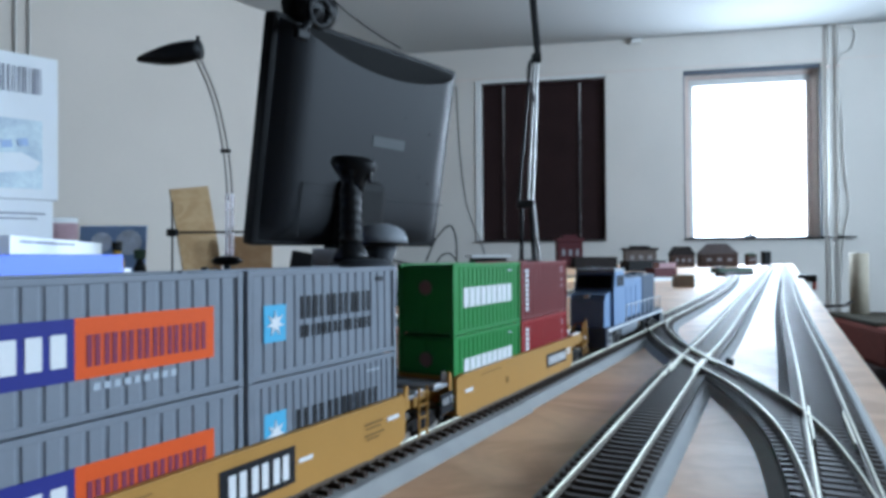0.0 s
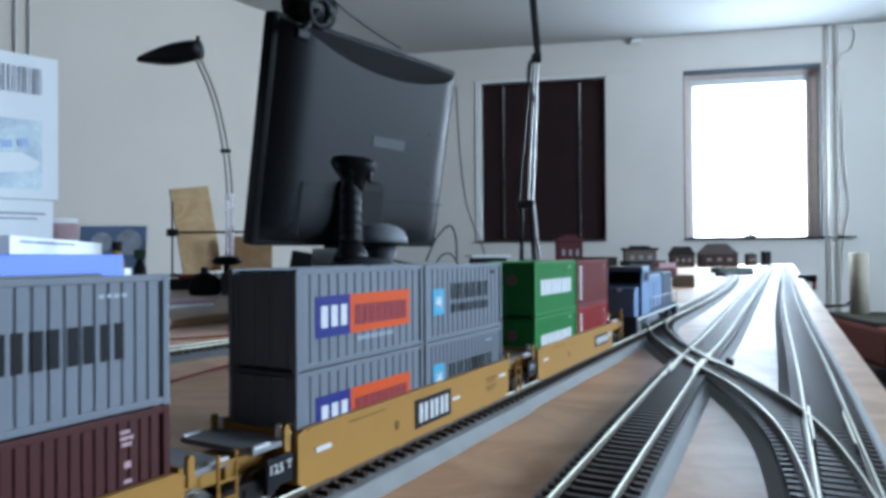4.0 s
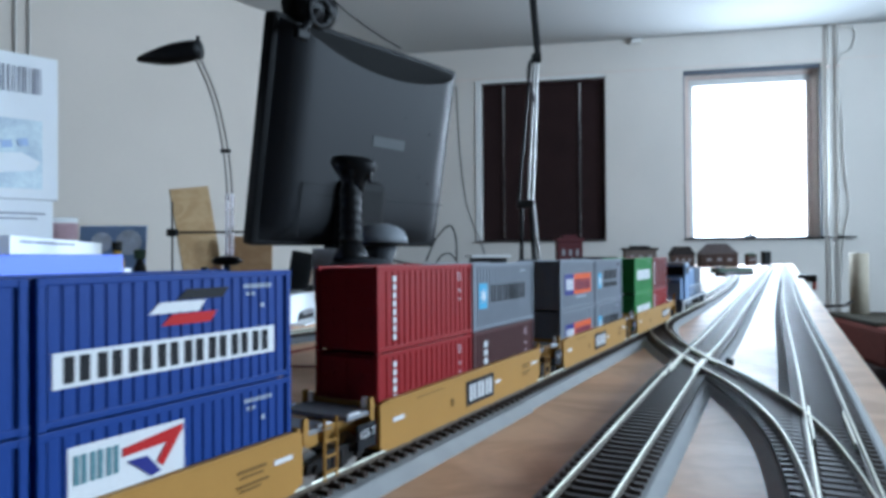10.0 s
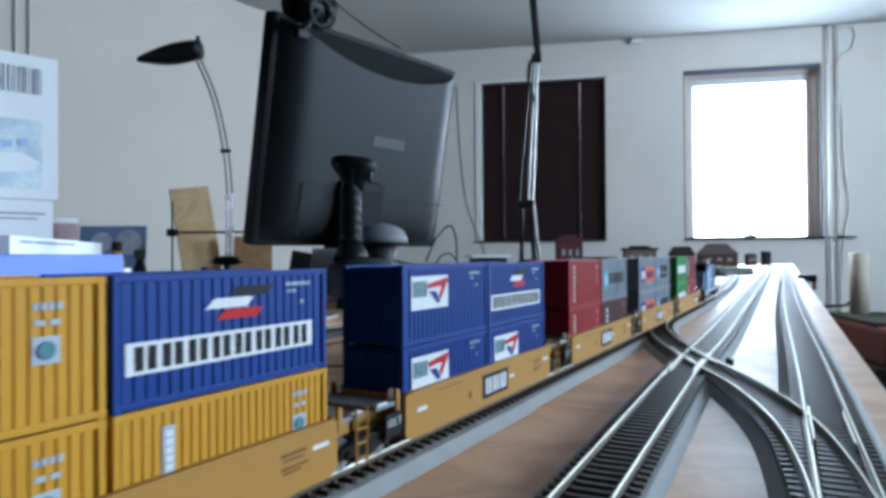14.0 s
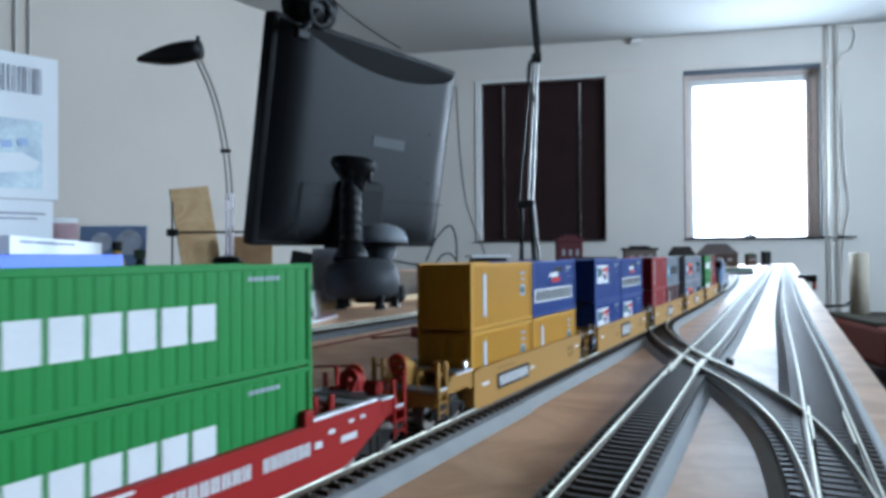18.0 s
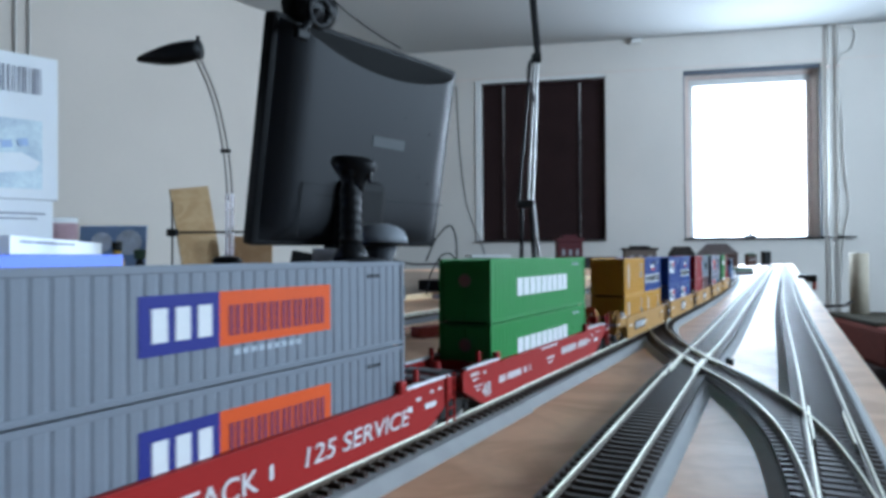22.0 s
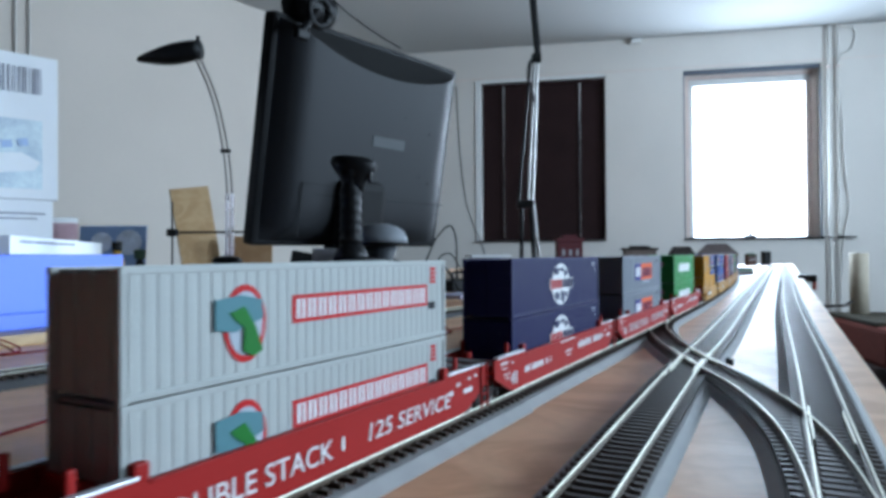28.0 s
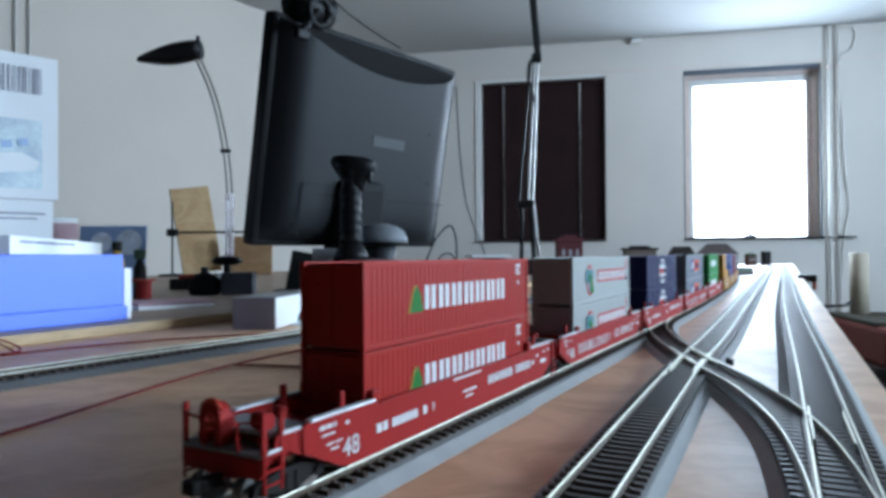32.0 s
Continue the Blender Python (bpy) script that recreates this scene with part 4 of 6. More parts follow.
        bm = lathe(bm_new(), [(0.0, 0.0), (0.0026, 0.0), (0.0028, 0.004), (0.0018, 0.0065), (0.0, 0.007)], (at(0.50), 0.0105, 0.0152), 14)
        part("air_reservoir", bm, mat, root, smooth=True)
    bm = box(bm_new(), (x1 + e * 0.004, 0, 0.0085), (0.008, 0.0035, 0.0035), 0, 0.0006)
    box(bm, (x1 + e * 0.0085, 0.001, 0.0085), (0.004, 0.005, 0.004), 0, 0.0008)
    part("coupler", bm, "truck", root, "black knuckle coupler")


def joint(x, mat, root, e, ladder_on=True):
    """Short articulated end of a unit."""
    part("end_sill", box(bm_new(), (x + e * 0.009, 0, 0.0125), (0.018, 0.013, 0.005), 0, 0.0006), mat, root)
    part("deck", box(bm_new(), (x + e * 0.008, 0, 0.0175), (0.015, 0.028, 0.0016), 0, 0.0004), "deck", root, "grey walkway plate")
    part("bulkhead", box(bm_new(), (x + e * 0.0008, 0, 0.0145), (0.0016, 0.0275, 0.011), 0, 0.0004), mat, root)
    for s in (-1, 1):
        post_plate(x + e * 0.003, s * 0.0140, 0.0150, 0.0225, 0.0020, mat, root)
        part("step_edge", box(bm_new(), (x + e * 0.012, s * 0.0135, 0.0187), (0.006, 0.0012, 0.0007)), "glint_edge", root, "step edge paled for its gloss")
        if ladder_on:
            ladder(x + e * 0.0135, s * 0.0150, 0.0022, 0.0205, 0.0058, mat, root)


def yellow_unit(nose, tail, p0=-0.0110, p1=0.0160, signs=3):
    root = thing("well_car", "ochre yellow articulated well car with black trucks", "railway car", "well cars")
    half = 0.0735
    for s in (-1, 1):
        y = s * 0.0151
        bm = prism(bm_new(), [(-half, 0.0050), (-half + 0.004, 0.0030), (half - 0.004, 0.0030), (half, 0.0050), (half, 0.0190), (half - 0.003, 0.0200), (-half + 0.003, 0.0200), (-half, 0.0190)], y - 0.0007, y + 0.0007)
        side = part("side_sill", bm, "car_yellow", root)
        part("top_flange", box(bm_new(), (0, y, 0.0196), (2 * half - 0.008, 0.0022, 0.0009), 0, 0.0002), "car_yellow", side)
        if s < 0:
            yy = y - 0.0009
            bm = bm_new(); plate(bm, p0, p1, 0.0062 if signs == 3 else 0.0078, 0.0165 if signs == 3 else 0.0150, yy)
            part("name_plate", bm, "p_black", root, "black name plate with white bars")
            bm = bm_new(); lettering(bm, p0 + 0.0018, p1 - 0.0018, 0.0080 if signs == 3 else 0.0092, 0.0148 if signs == 3 else 0.0136, signs, yy - 0.0003, split=True)
            part("lettering", bm, "p_white", root)
            for x0, x1, z0, z1 in ((p1 + 0.0015, p1 + 0.0075, 0.0110, 0.0122), (-0.066, -0.059, 0.0120, 0.0135), (0.062, 0.069, 0.0130, 0.0143)):
                bm = bm_new()
                plate(bm, x0, x1, z0, z1, yy)
                part("marking", bm, "p_white", root)
            bars(root, "p_umber", [(0.049, 0.059, 0.0140, 0.0149), (0.050, 0.058, 0.0126, 0.0133), (0.049, 0.060, 0.0104, 0.0112), (0.050, 0.057, 0.0092, 0.0099), (-0.0240, -0.0218, 0.0090, 0.0120), (-0.050, -0.030, 0.0172, 0.0176)], yy)
    part("well_floor", box(bm_new(), (0, 0, 0.0038), (2 * half - 0.006, 0.0287, 0.0012)), "car_yellow", root)
    for i in range(4):
        part("cross_bearer", box(bm_new(), (-0.054 + 0.036 * i, 0, 0.0026), (0.004, 0.029, 0.0012)), "car_yellow", root)
    for e, kind in ((1, nose), (-1, tail)):
        if kind == "joint":
            joint(e * half, "car_yellow", root, e, e > 0)
            if e < 0:
                truck(-0.092, root)
                bm = box(bm_new(), (-half - 0.006, -0.0143, 0.0105), (0.010, 0.001, 0.008), 0, 0.0003)
                part("number_board", bm, "p_black", root, "black board with small white bars")
                words("lettering", "125 T", 0.0036, -half - 0.0102, 0.0104, -0.0152, "p_white", root, wide=0.0084)
                bm = bm_new()
                rod(bm, (-half - 0.003, -0.0115, 0.0185), (-half - 0.003, -0.0115, 0.0222), 0.0012, 12, 0.0009)
                rod(bm, (-half - 0.003, 0.0115, 0.0185), (-half - 0.003, 0.0115, 0.0220), 0.0011, 12, 0.0009)
                part("valve", bm, "chrome", root, "bright metal valve")
        else:
            platform(e * half, e * (half + 0.031), "car_yellow", root, e)
            truck(e * (half + 0.016), root)
            part("bulkhead", box(bm_new(), (e * half, 0, 0.012), (0.0016, 0.0275, 0.014), 0, 0.0004), "car_yellow", root)
    return root


def red_unit(nose, tail, text):
    root = thing("well_car", "bright red articulated well car with white lettering", "railway car", "well cars")
    half = 0.1040
    for s in (-1, 1):
        y = s * 0.0151
        bm = prism(bm_new(), [(-half, 0.0130), (-half + 0.004, 0.0112), (-half + 0.017, 0.0050), (-half + 0.022, 0.0040), (half - 0.022, 0.0040), (half - 0.017, 0.0050), (half - 0.004, 0.0112), (half, 0.0130),
                              (half, 0.0205), (half - 0.002, 0.0213), (half - 0.034, 0.0213), (half - 0.037, 0.0203), (-half + 0.037, 0.0203), (-half + 0.034, 0.0213), (-half + 0.002, 0.0213), (-half, 0.0205)], y - 0.0007, y + 0.0007)
        side = part("side_sill", bm, "car_red", root)
        part("top_flange", box(bm_new(), (0, y, 0.0200), (2 * half - 0.076, 0.0022, 0.0009), 0, 0.0002), "car_red", side)
        for e in (-1, 1):
            part("walkway_edge", box(bm_new(), (e * (half - 0.019), y, 0.0217), (0.032, 0.0026, 0.0009), 0, 0.0002), "glint_edge", side, "walkway edge with a painted sheen")
            bm = box(bm_new(), (e * (half - 0.036), y - s * 0.0006, 0.0225), (0.004, 0.0026, 0.0045), 0, 0.0006)
            part("container_guide", bm, "car_red", root)
        if s < 0:
            yy = y - 0.0009
            words("numerals", "48", 0.0085, -0.0862, 0.0072, yy, "p_white", root)
            bars(root, "p_white", [(-0.097, -0.0945, 0.0178, 0.0192), (-0.0938, -0.0915, 0.0178, 0.0192), (-0.0905, -0.0895, 0.0178, 0.0192), (-0.0845, -0.083, 0.0172, 0.0184), (-0.096, -0.090, 0.0158, 0.0164), (-0.094, -0.0905, 0.0128, 0.0134),
                                    (-0.0895, -0.0865, 0.0128, 0.0134), (-0.092, -0.088, 0.0110, 0.0116), (0.076, 0.079, 0.0160, 0.0172), (0.070, 0.073, 0.0130, 0.0150), (0.082, 0.090, 0.0120, 0.0140), (0.086, 0.0885, 0.0172, 0.0182), (0.092, 0.0945, 0.0174, 0.0184)], yy)
            if text:
                words("lettering", "DOUBLE STACK", 0.0085, -0.0690, 0.0082, yy, "p_white", root, wide=0.0660)
                words("lettering", "125 SERVICE", 0.0080, 0.0155, 0.0090, yy, "p_white", root, 0.15, 0.0555)
                bm = bm_new(); lettering(bm, 0.001, 0.003, 0.0095, 0.0135, 1, yy)
                part("marking", bm, "p_white", root)
            else:
                bm = bm_new()
                lettering(bm, 0.0180, 0.0450, 0.0120, 0.0158, 8, yy, split=True); lettering(bm, 0.0490, 0.0680, 0.0120, 0.0158, 7, yy, split=True)
                part("lettering", bm, "p_white", root)
                bm = bm_new()
                lettering(bm, -0.059, -0.042, 0.0105, 0.0135, 6, yy, 0.8)
                part("marking", bm, "p_white", root)
                # the last, long bar paints a sunlit line on the sill
                bars(root, "p_white", [(-0.0680, -0.0652, 0.0105, 0.0135), (-0.0642, -0.0616, 0.0105, 0.0135), (-0.0380, -0.0355, 0.0105, 0.0135), (-0.0310, -0.0300, 0.0105, 0.0135), (-0.006, 0.006, 0.0125, 0.0134), (-0.004, 0.003, 0.0102, 0.0110), (-0.014, 0.011, 0.0187, 0.0197)], yy)
    part("well_floor", box(bm_new(), (0, 0, 0.0042), (2 * half - 0.060, 0.0287, 0.0014)), "car_red", root)
    for e, kind in ((1, nose), (-1, tail)):
        part("bulkhead", box(bm_new(), (e * (half - 0.032), 0, 0.0118), (0.0016, 0.0287, 0.016), 0, 0.0004), "car_red", root)
        part("end_deck", box(bm_new(), (e * (half - 0.0165), 0, 0.0150), (0.030, 0.0287, 0.0016), 0, 0.0003), "car_red", root)
        bm = box(bm_new(), (e * (half - 0.0035), 0, 0.0195), (0.007, 0.0300, 0.0014), 0, 0.0003)
        part("cross_walk", bm, "deck", root, "grey cross walkway")
        for s in (-1, 1):
            for k in (0.022,):
                part("stanchion", box(bm_new(), (e * (half - k), s * 0.0120, 0.0225), (0.0022, 0.0018, 0.0085), 0, 0.0007), "car_red", root)
        bm = bm_new()
        rod(bm, (e * (half - 0.012), 0.004, 0.0158), (e * (half - 0.012), 0.004, 0.0225), 0.0030, 12, 0.0020)
        part("air_valve", bm, "car_red", root)
        if kind == "joint":
            if e < 0:
                truck(-half - 0.003, root, 0.022)
            else:
                for s in (-1, 1):
                    ladder(half - 0.0030, s * 0.0164, 0.0030, 0.0225, 0.0060, "car_red", root)
        else:
            platform(e * half, e * (half + 0.016), "car_red", root, e)
            truck(e * (half + 0.001), root, 0.022)
    return root


def locomotive():
    root = thing("locomotive", "blue and grey diesel locomotive with white handrails", "locomotive")
    h = 0.098
    part("underframe", box(bm_new(), (0, 0, 0.0150), (2 * h, 0.0300, 0.0040), 0, 0.0006), "loco_dark", root)
    part("long_hood", box(bm_new(), (0.020, 0, 0.0330), (0.130, 0.0200, 0.0320), 0, 0.0016), "loco_blue", root)
    part("rear_hood", box(bm_new(), (0.060, 0, 0.0335), (0.052, 0.0215, 0.0335), 0, 0.0012), "loco_dark", root, "dark grey radiator section")
    part("hood_top", box(bm_new(), (0.020, 0, 0.0495), (0.124, 0.0160, 0.0020), 0, 0.0008), "loco_dark", root)
    bm = prism(bm_new(), [(-0.0970, 0.017), (-0.0970, 0.036), (-0.0940, 0.040), (-0.0800, 0.0415), (-0.0800, 0.017)], -0.0125, 0.0125)
    part("nose", bm, "loco_blue", root, "blue grey short nose")
    bm = prism(bm_new(), [(-0.0800, 0.017), (-0.0800, 0.0415), (-0.0745, 0.0560), (-0.0480, 0.0560), (-0.0480, 0.017)], -0.0150, 0.0150)
    part("cab", bm, "loco_blue", root, "blue grey cab with slanted front")
    # roof made paler than the cab to paint the light from above
    part("cab_roof", box(bm_new(), (-0.0608, 0, 0.0570), (0.030, 0.0296, 0.0026), 0, 0.0010), "p_grey", root, "cab roof painted pale for the light on it")
    bm = box(bm_new(), (-0.0779, 0, 0.0487), (0.0008, 0.026, 0.0105), 0, 0.0003, Matrix.Rotation(radians(21), 4, "Y"))
    part("windshield", bm, "black", root)
    for s in (-1, 1):
        for x in (-0.067, -0.056):
            part("cab_window", box(bm_new(), (x, s * 0.0151, 0.0490), (0.008, 0.0008, 0.0080), 0, 0.0003), "black", root)
        bm = bm_new()
        for k in range(9):
            x = -0.040 + k * 0.0165
            rod(bm, (x, s * 0.0143, 0.0170), (x, s * 0.0143, 0.0290), 0.0004, 6)
        rod(bm, (-0.040, s * 0.0143, 0.0290), (0.094, s * 0.0143, 0.0290), 0.0005, 6)
        part("handrail", bm, "p_white", root, "white handrail")
        part("step_edge", box(bm_new(), (0, s * 0.0150, 0.0150), (2 * h, 0.0012, 0.0016)), "p_white", root, "white walkway edge")
        for k in range(4):
            part("hood_door", box(bm_new(), (-0.034 + k * 0.017, s * 0.0101, 0.0320), (0.0145, 0.0006, 0.022), 0, 0.0002), "loco_blue", root)
        part("grille", box(bm_new(), (0.072, s * 0.0102, 0.0415), (0.022, 0.0008, 0.010)), "loco_dark", root)
    for x in (0.045, 0.063, 0.010):
        part("roof_fan", rod(bm_new(), (x, 0, 0.0500), (x, 0, 0.0525), 0.0062, 18), "loco_dark", root)
    part("exhaust", box(bm_new(), (-0.010, 0, 0.0520), (0.010, 0.006, 0.004), 0, 0.0006), "black_soft", root)
    bm = bm_new()
    lathe(bm, [(0.0, -0.030), (0.0075, -0.029), (0.0080, -0.026), (0.0080, 0.026), (0.0075, 0.029), (0.0, 0.030)], (0, 0, 0.0085), 18, Matrix.Rotation(radians(90), 4, "Y"))
    part("fuel_tank", bm, "dome", root, "silver grey fuel tank", True)
    for e in (-1, 1):
        t = truck(e * 0.064, root, 0.030)
        part("pilot", box(bm_new(), (e * (h + 0.0008), 0, 0.0100), (0.002, 0.0290, 0.0140), 0, 0.0004), "loco_dark", root)
        part("headlight", rod(bm_new(), (e * 0.0850 - 0.0, 0, 0.0390), (e * 0.0985, 0, 0.0390), 0.0016, 12), "chrome", root)
        bm = box(bm_new(), (e * (h + 0.006), 0, 0.0085), (0.010, 0.004, 0.004), 0, 0.0008)
        part("coupler", bm, "truck", root)
        for s in (-1, 1):
            ladder(e * (h - 0.005), s * 0.0152, 0.003, 0.016, 0.008, "p_white", root)
    return root


def put(ob, a, z):
    ob.matrix_world = pose(*place(a, main_l(a), RAIL + z), 0, 0, HEAD)
    MOVERS.append((ob, a, z))


# heights of the stacks over the rail: eye line to roof 2.3 mm (long) and 4.0 mm (short)
Z40 = 0.0695 - 0.0023 - 2 * CH
Z20 = 0.0695 - 0.0040 - 2 * CH
# red cars, last to first: 40 ft containers in pairs
RED = [0.070 + 0.2169 * k for k in range(5)]
YEL = [1.1845 + 0.1856 * k for k in range(5)]
first = red_unit("joint", "open", False)
put(first, RED[0], 0)
plain, lettered = red_unit("joint", "joint", False), red_unit("joint", "joint", True)
put(lettered, RED[1], 0)
put(plain, RED[2], 0)
second = red_unit("joint", "joint", True)
put(second, RED[3], 0)
put(red_unit("open", "joint", False), RED[4], 0)


def stack(a, lower, upper, z0):
    put(lower, a, z0)
    put(upper, a, z0 + CH + 0.0001)


def pair(make):
    one = make()
    return one, copy_thing(one, Matrix.Identity(4))


stack(RED[0], *pair(lambda: container("orange red long container with green emblem", L40, CH, "c_orange", 44, deco_peak, "studs", 0.00022)), Z40)
stack(RED[1], *pair(lambda: container("pale grey long container with round emblem and red panel", L40, CH, "c_pale", 36, deco_ring, "bars", 0.0002)), Z40)
stack(RED[2] - 0.0033, *pair(lambda: container("navy blue long container with white globe emblem", L48, CH, "c_navy", 40, deco_globe, "studs", 0.0002)), Z40)
stack(RED[3] - 0.0030, *pair(lambda: container("grey long container with blue and orange panels", L48, CH, "c_grey", 35, deco_flag_long, "bars", 0.00026)), Z40)
stack(RED[4], *pair(lambda: container("green long container with white block lettering", L40, CH, "c_green", 34, deco_white_word(0.031, 0.108, 0.38, 0.68, 9), "disc", 0.0002)), Z40)

put(yellow_unit("joint", "open", -0.050, -0.012, 10), YEL[0], 0)
mid = yellow_unit("joint", "joint")
put(mid, YEL[1], 0)
for a in YEL[2:4]:
    put(copy_thing(mid, Matrix.Identity(4)), a, 0)
put(yellow_unit("open", "joint", 0.030, 0.062, 10), YEL[4], 0)
for ob, a, z in list(MOVERS):
    if ob.name.startswith("well_car") and a in YEL[2:4]:
        for t in [c for c in ob.children if c.name.startswith("truck")]:
            for w in t.children:
                WHEELS.append((w, w.matrix_basis.translation.x, w.matrix_basis.translation.z))

OFF = 0.0361
yellow_box = container("golden yellow short container with ribbed sides", L20, CH, "c_yellow", 25, deco_column)
ribbon_box = container("blue short container with white name strip", L20, CH, "c_blue", 21, deco_ribbon)
seven_box = container("blue short container with white and red emblem panel", L20, CH, "c_blue", 21, deco_seven)
red_box = container("red short container with upright white lettering", L20, CH, "c_red", 17, deco_upright(0.0097, 0.0117, 0.12, 0.90, 8, 0.058), "studs")
star_box = container("light grey short container with blue star panel", L20, CH, "c_grey", 21, deco_star)
brown_box = container("dark brown short container with upright white lettering", L20, CH, "c_brown", 25, deco_upright(0.011, 0.0145, 0.10, 0.85, 6, 0.058))
flag_box = container("grey short container with blue and orange panels", L20, CH, "c_grey", 15, deco_flag)
star_two = container("light grey short container with two lines of dark bars", L20, CH, "c_grey", 16, deco_star_two)
green_box = container("green short container with white block lettering", L20, CH, "c_green", 16, deco_white_word(0.009, 0.060, 0.38, 0.66, 9), "disc")
maroon_box = container("faded oxide red short container", L20, CH, "c_maroon", 17, deco_upright(0.006, 0.010, 0.15, 0.88, 9, 0.060))
I4 = Matrix.Identity(4)
UP = Z20 + CH + 0.0001
put(yellow_box, YEL[0] - OFF, UP)
put(copy_thing(yellow_box, I4), YEL[0] - OFF, Z20)
put(copy_thing(yellow_box, I4), YEL[0] + OFF, Z20)
put(ribbon_box, YEL[0] + OFF, UP)
put(seven_box, YEL[1] - OFF, UP)
put(copy_thing(seven_box, I4), YEL[1] - OFF, Z20)
put(copy_thing(seven_box, I4), YEL[1] + OFF, Z20)
put(copy_thing(ribbon_box, I4), YEL[1] + OFF, UP)
put(red_box, YEL[2] - OFF, UP)
put(copy_thing(red_box, I4), YEL[2] - OFF, Z20)
put(brown_box, YEL[2] + OFF, Z20)
put(star_box, YEL[2] + OFF, UP)
put(flag_box, YEL[3] - OFF, UP)
put(copy_thing(flag_box, I4), YEL[3] - OFF, Z20)
put(star_two, YEL[3] + OFF, UP)
put(copy_thing(star_box, I4), YEL[3] + OFF, Z20)
put(green_box, YEL[4] - OFF, UP)
put(copy_thing(green_box, I4), YEL[4] - OFF, Z20)
put(maroon_box, YEL[4] + OFF, UP)
put(container("red short container under the faded one", L20, CH, "c_red", 17, deco_upright(0.006, 0.010, 0.15, 0.88, 9, 0.060)), YEL[4] + OFF, Z20)
put(locomotive(), 2.180, 0)

# ---- the desk board behind the track ----
DESK = TABLE + 0.010
bm = bm_new()
corners = [place(-1.95, 0.615), place(2.0, 0.615), place(2.6, 2.08), place(-1.95, 2.08)]
lo = [bm.verts.new((p.x, p.y, TABLE + 0.0005)) for p in corners]
hi = [bm.verts.new((p.x, p.y, DESK)) for p in corners]
bm.faces.new(hi)
bm.faces.new(lo[::-1])
for i in range(4):
    j = (i + 1) % 4
    bm.faces.new((lo[i], lo[j], hi[j], hi[i]))
desk = thing("desk_board", "thin plywood board with a pale wooden front edge", "board")
part("board", bm, "ply_desk", desk)
p = place(0.025, 0.612)
part("edge_strip", box(bm_new(), (p.x, p.y, TABLE + 0.0052), (3.93, 0.005, 0.0100), HEAD, 0.0015), "ply_edge", desk, "pale yellow wooden edge strip")


def up(z):
    return EYE + z


def block(name, label, category, c, size, turn, mat, bevel=0.001, group=""):
    """A carton or block: body and lid; c is the centre of its base."""
    root = thing(name, label, category, group, at=pose(*c, 0, 0, turn))
    part("body", box(bm_new(), (0, 0, size[2] / 2), size, 0, bevel), mat, root)
    return root


# big blue carton with a stepped lid, standing on the desk board
root = thing("carton", "large blue carton with a stepped lid rim", "box", at=pose(-0.5244, 0.6111, DESK, 0, 0, 63.0))
part("lid", box(bm_new(), (0, 0, 0.0425), (0.36, 0.22, 0.055), 0, 0.0015), "box_blue", root)
part("body", box(bm_new(), (0, 0, 0.0075), (0.366, 0.226, 0.0150), 0, 0.0015), "box_blue", root)
# white book standing behind it
block("book", "white book standing upright on the desk", "book", (-0.3982, 0.7592, DESK), (0.0095, 0.12, 0.055), 63, "card_white")
# flat white carton lying on the blue one
root = thing("carton", "flat white carton with a printed line", "box", at=pose(-0.481, 0.806, up(0.0035), 0, 0, 105.5))
part("body", box(bm_new(), (0, 0, 0.0090), (0.385, 0.05, 0.0180), 0, 0.0012), "card_white", root)
for i in range(24):
    part("printed_sign", box(bm_new(), (-0.165 + i * 0.0085, -0.0254, 0.0125), (0.0065 if i % 5 else 0.003, 0.0006, 0.0024)), "print_grey", root)
# tall white cartons, stacked
root = thing("carton", "white carton standing behind the blue one", "box", at=pose(-0.7185, 0.9285, DESK, 0, 0, 45))
part("body", box(bm_new(), (0, 0, 0.0735), (0.26, 0.22, 0.147), 0, 0.0015), "card_white", root)
part("printed_line", box(bm_new(), (0.075, -0.1103, 0.128), (0.09, 0.0006, 0.0025)), "print_grey", root)
part("printed_line", box(bm_new(), (0.085, -0.1103, 0.121), (0.05, 0.0006, 0.0020)), "print_grey", root)
root = thing("carton", "tall white carton with a bar code and a blue picture", "box", at=pose(-0.7140, 0.9330, DESK + 0.1475, 0, 0, 45))
part("body", box(bm_new(), (0, 0, 0.100), (0.26, 0.22, 0.200), 0, 0.0015), "card_white", root)
random.seed(5)
x = 0.0
for i in range(15):
    w = random.choice((0.0012, 0.0022, 0.0032))
    part("code_bar", box(bm_new(), (0.052 + x + w / 2, -0.1104, 0.164), (w, 0.0006, 0.036)), "print_grey", root)
    x += w + random.choice((0.0010, 0.0018, 0.0026))
part("picture", box(bm_new(), (0.050, -0.1104, 0.062), (0.120, 0.0006, 0.095)), "print_blue", root, "pale blue picture of a vessel-like shape")
bm = bm_new()
prism(bm, [(-0.01, 0.025), (0.10, 0.040), (0.108, 0.052), (0.085, 0.064), (0.02, 0.058), (-0.01, 0.050)], -0.1112, -0.1106)
part("picture_shape", bm, "card_white", root)
for k in range(5):
    bm = box(bm_new(), (0.010 + 0.019 * k, -0.1114, 0.074 + 0.004 * (k % 3)), (0.013, 0.0006, 0.010), 0, 0, Matrix.Rotation(radians(-9), 4, "Y"))
    part("picture_shape", bm, "print_mid", root)
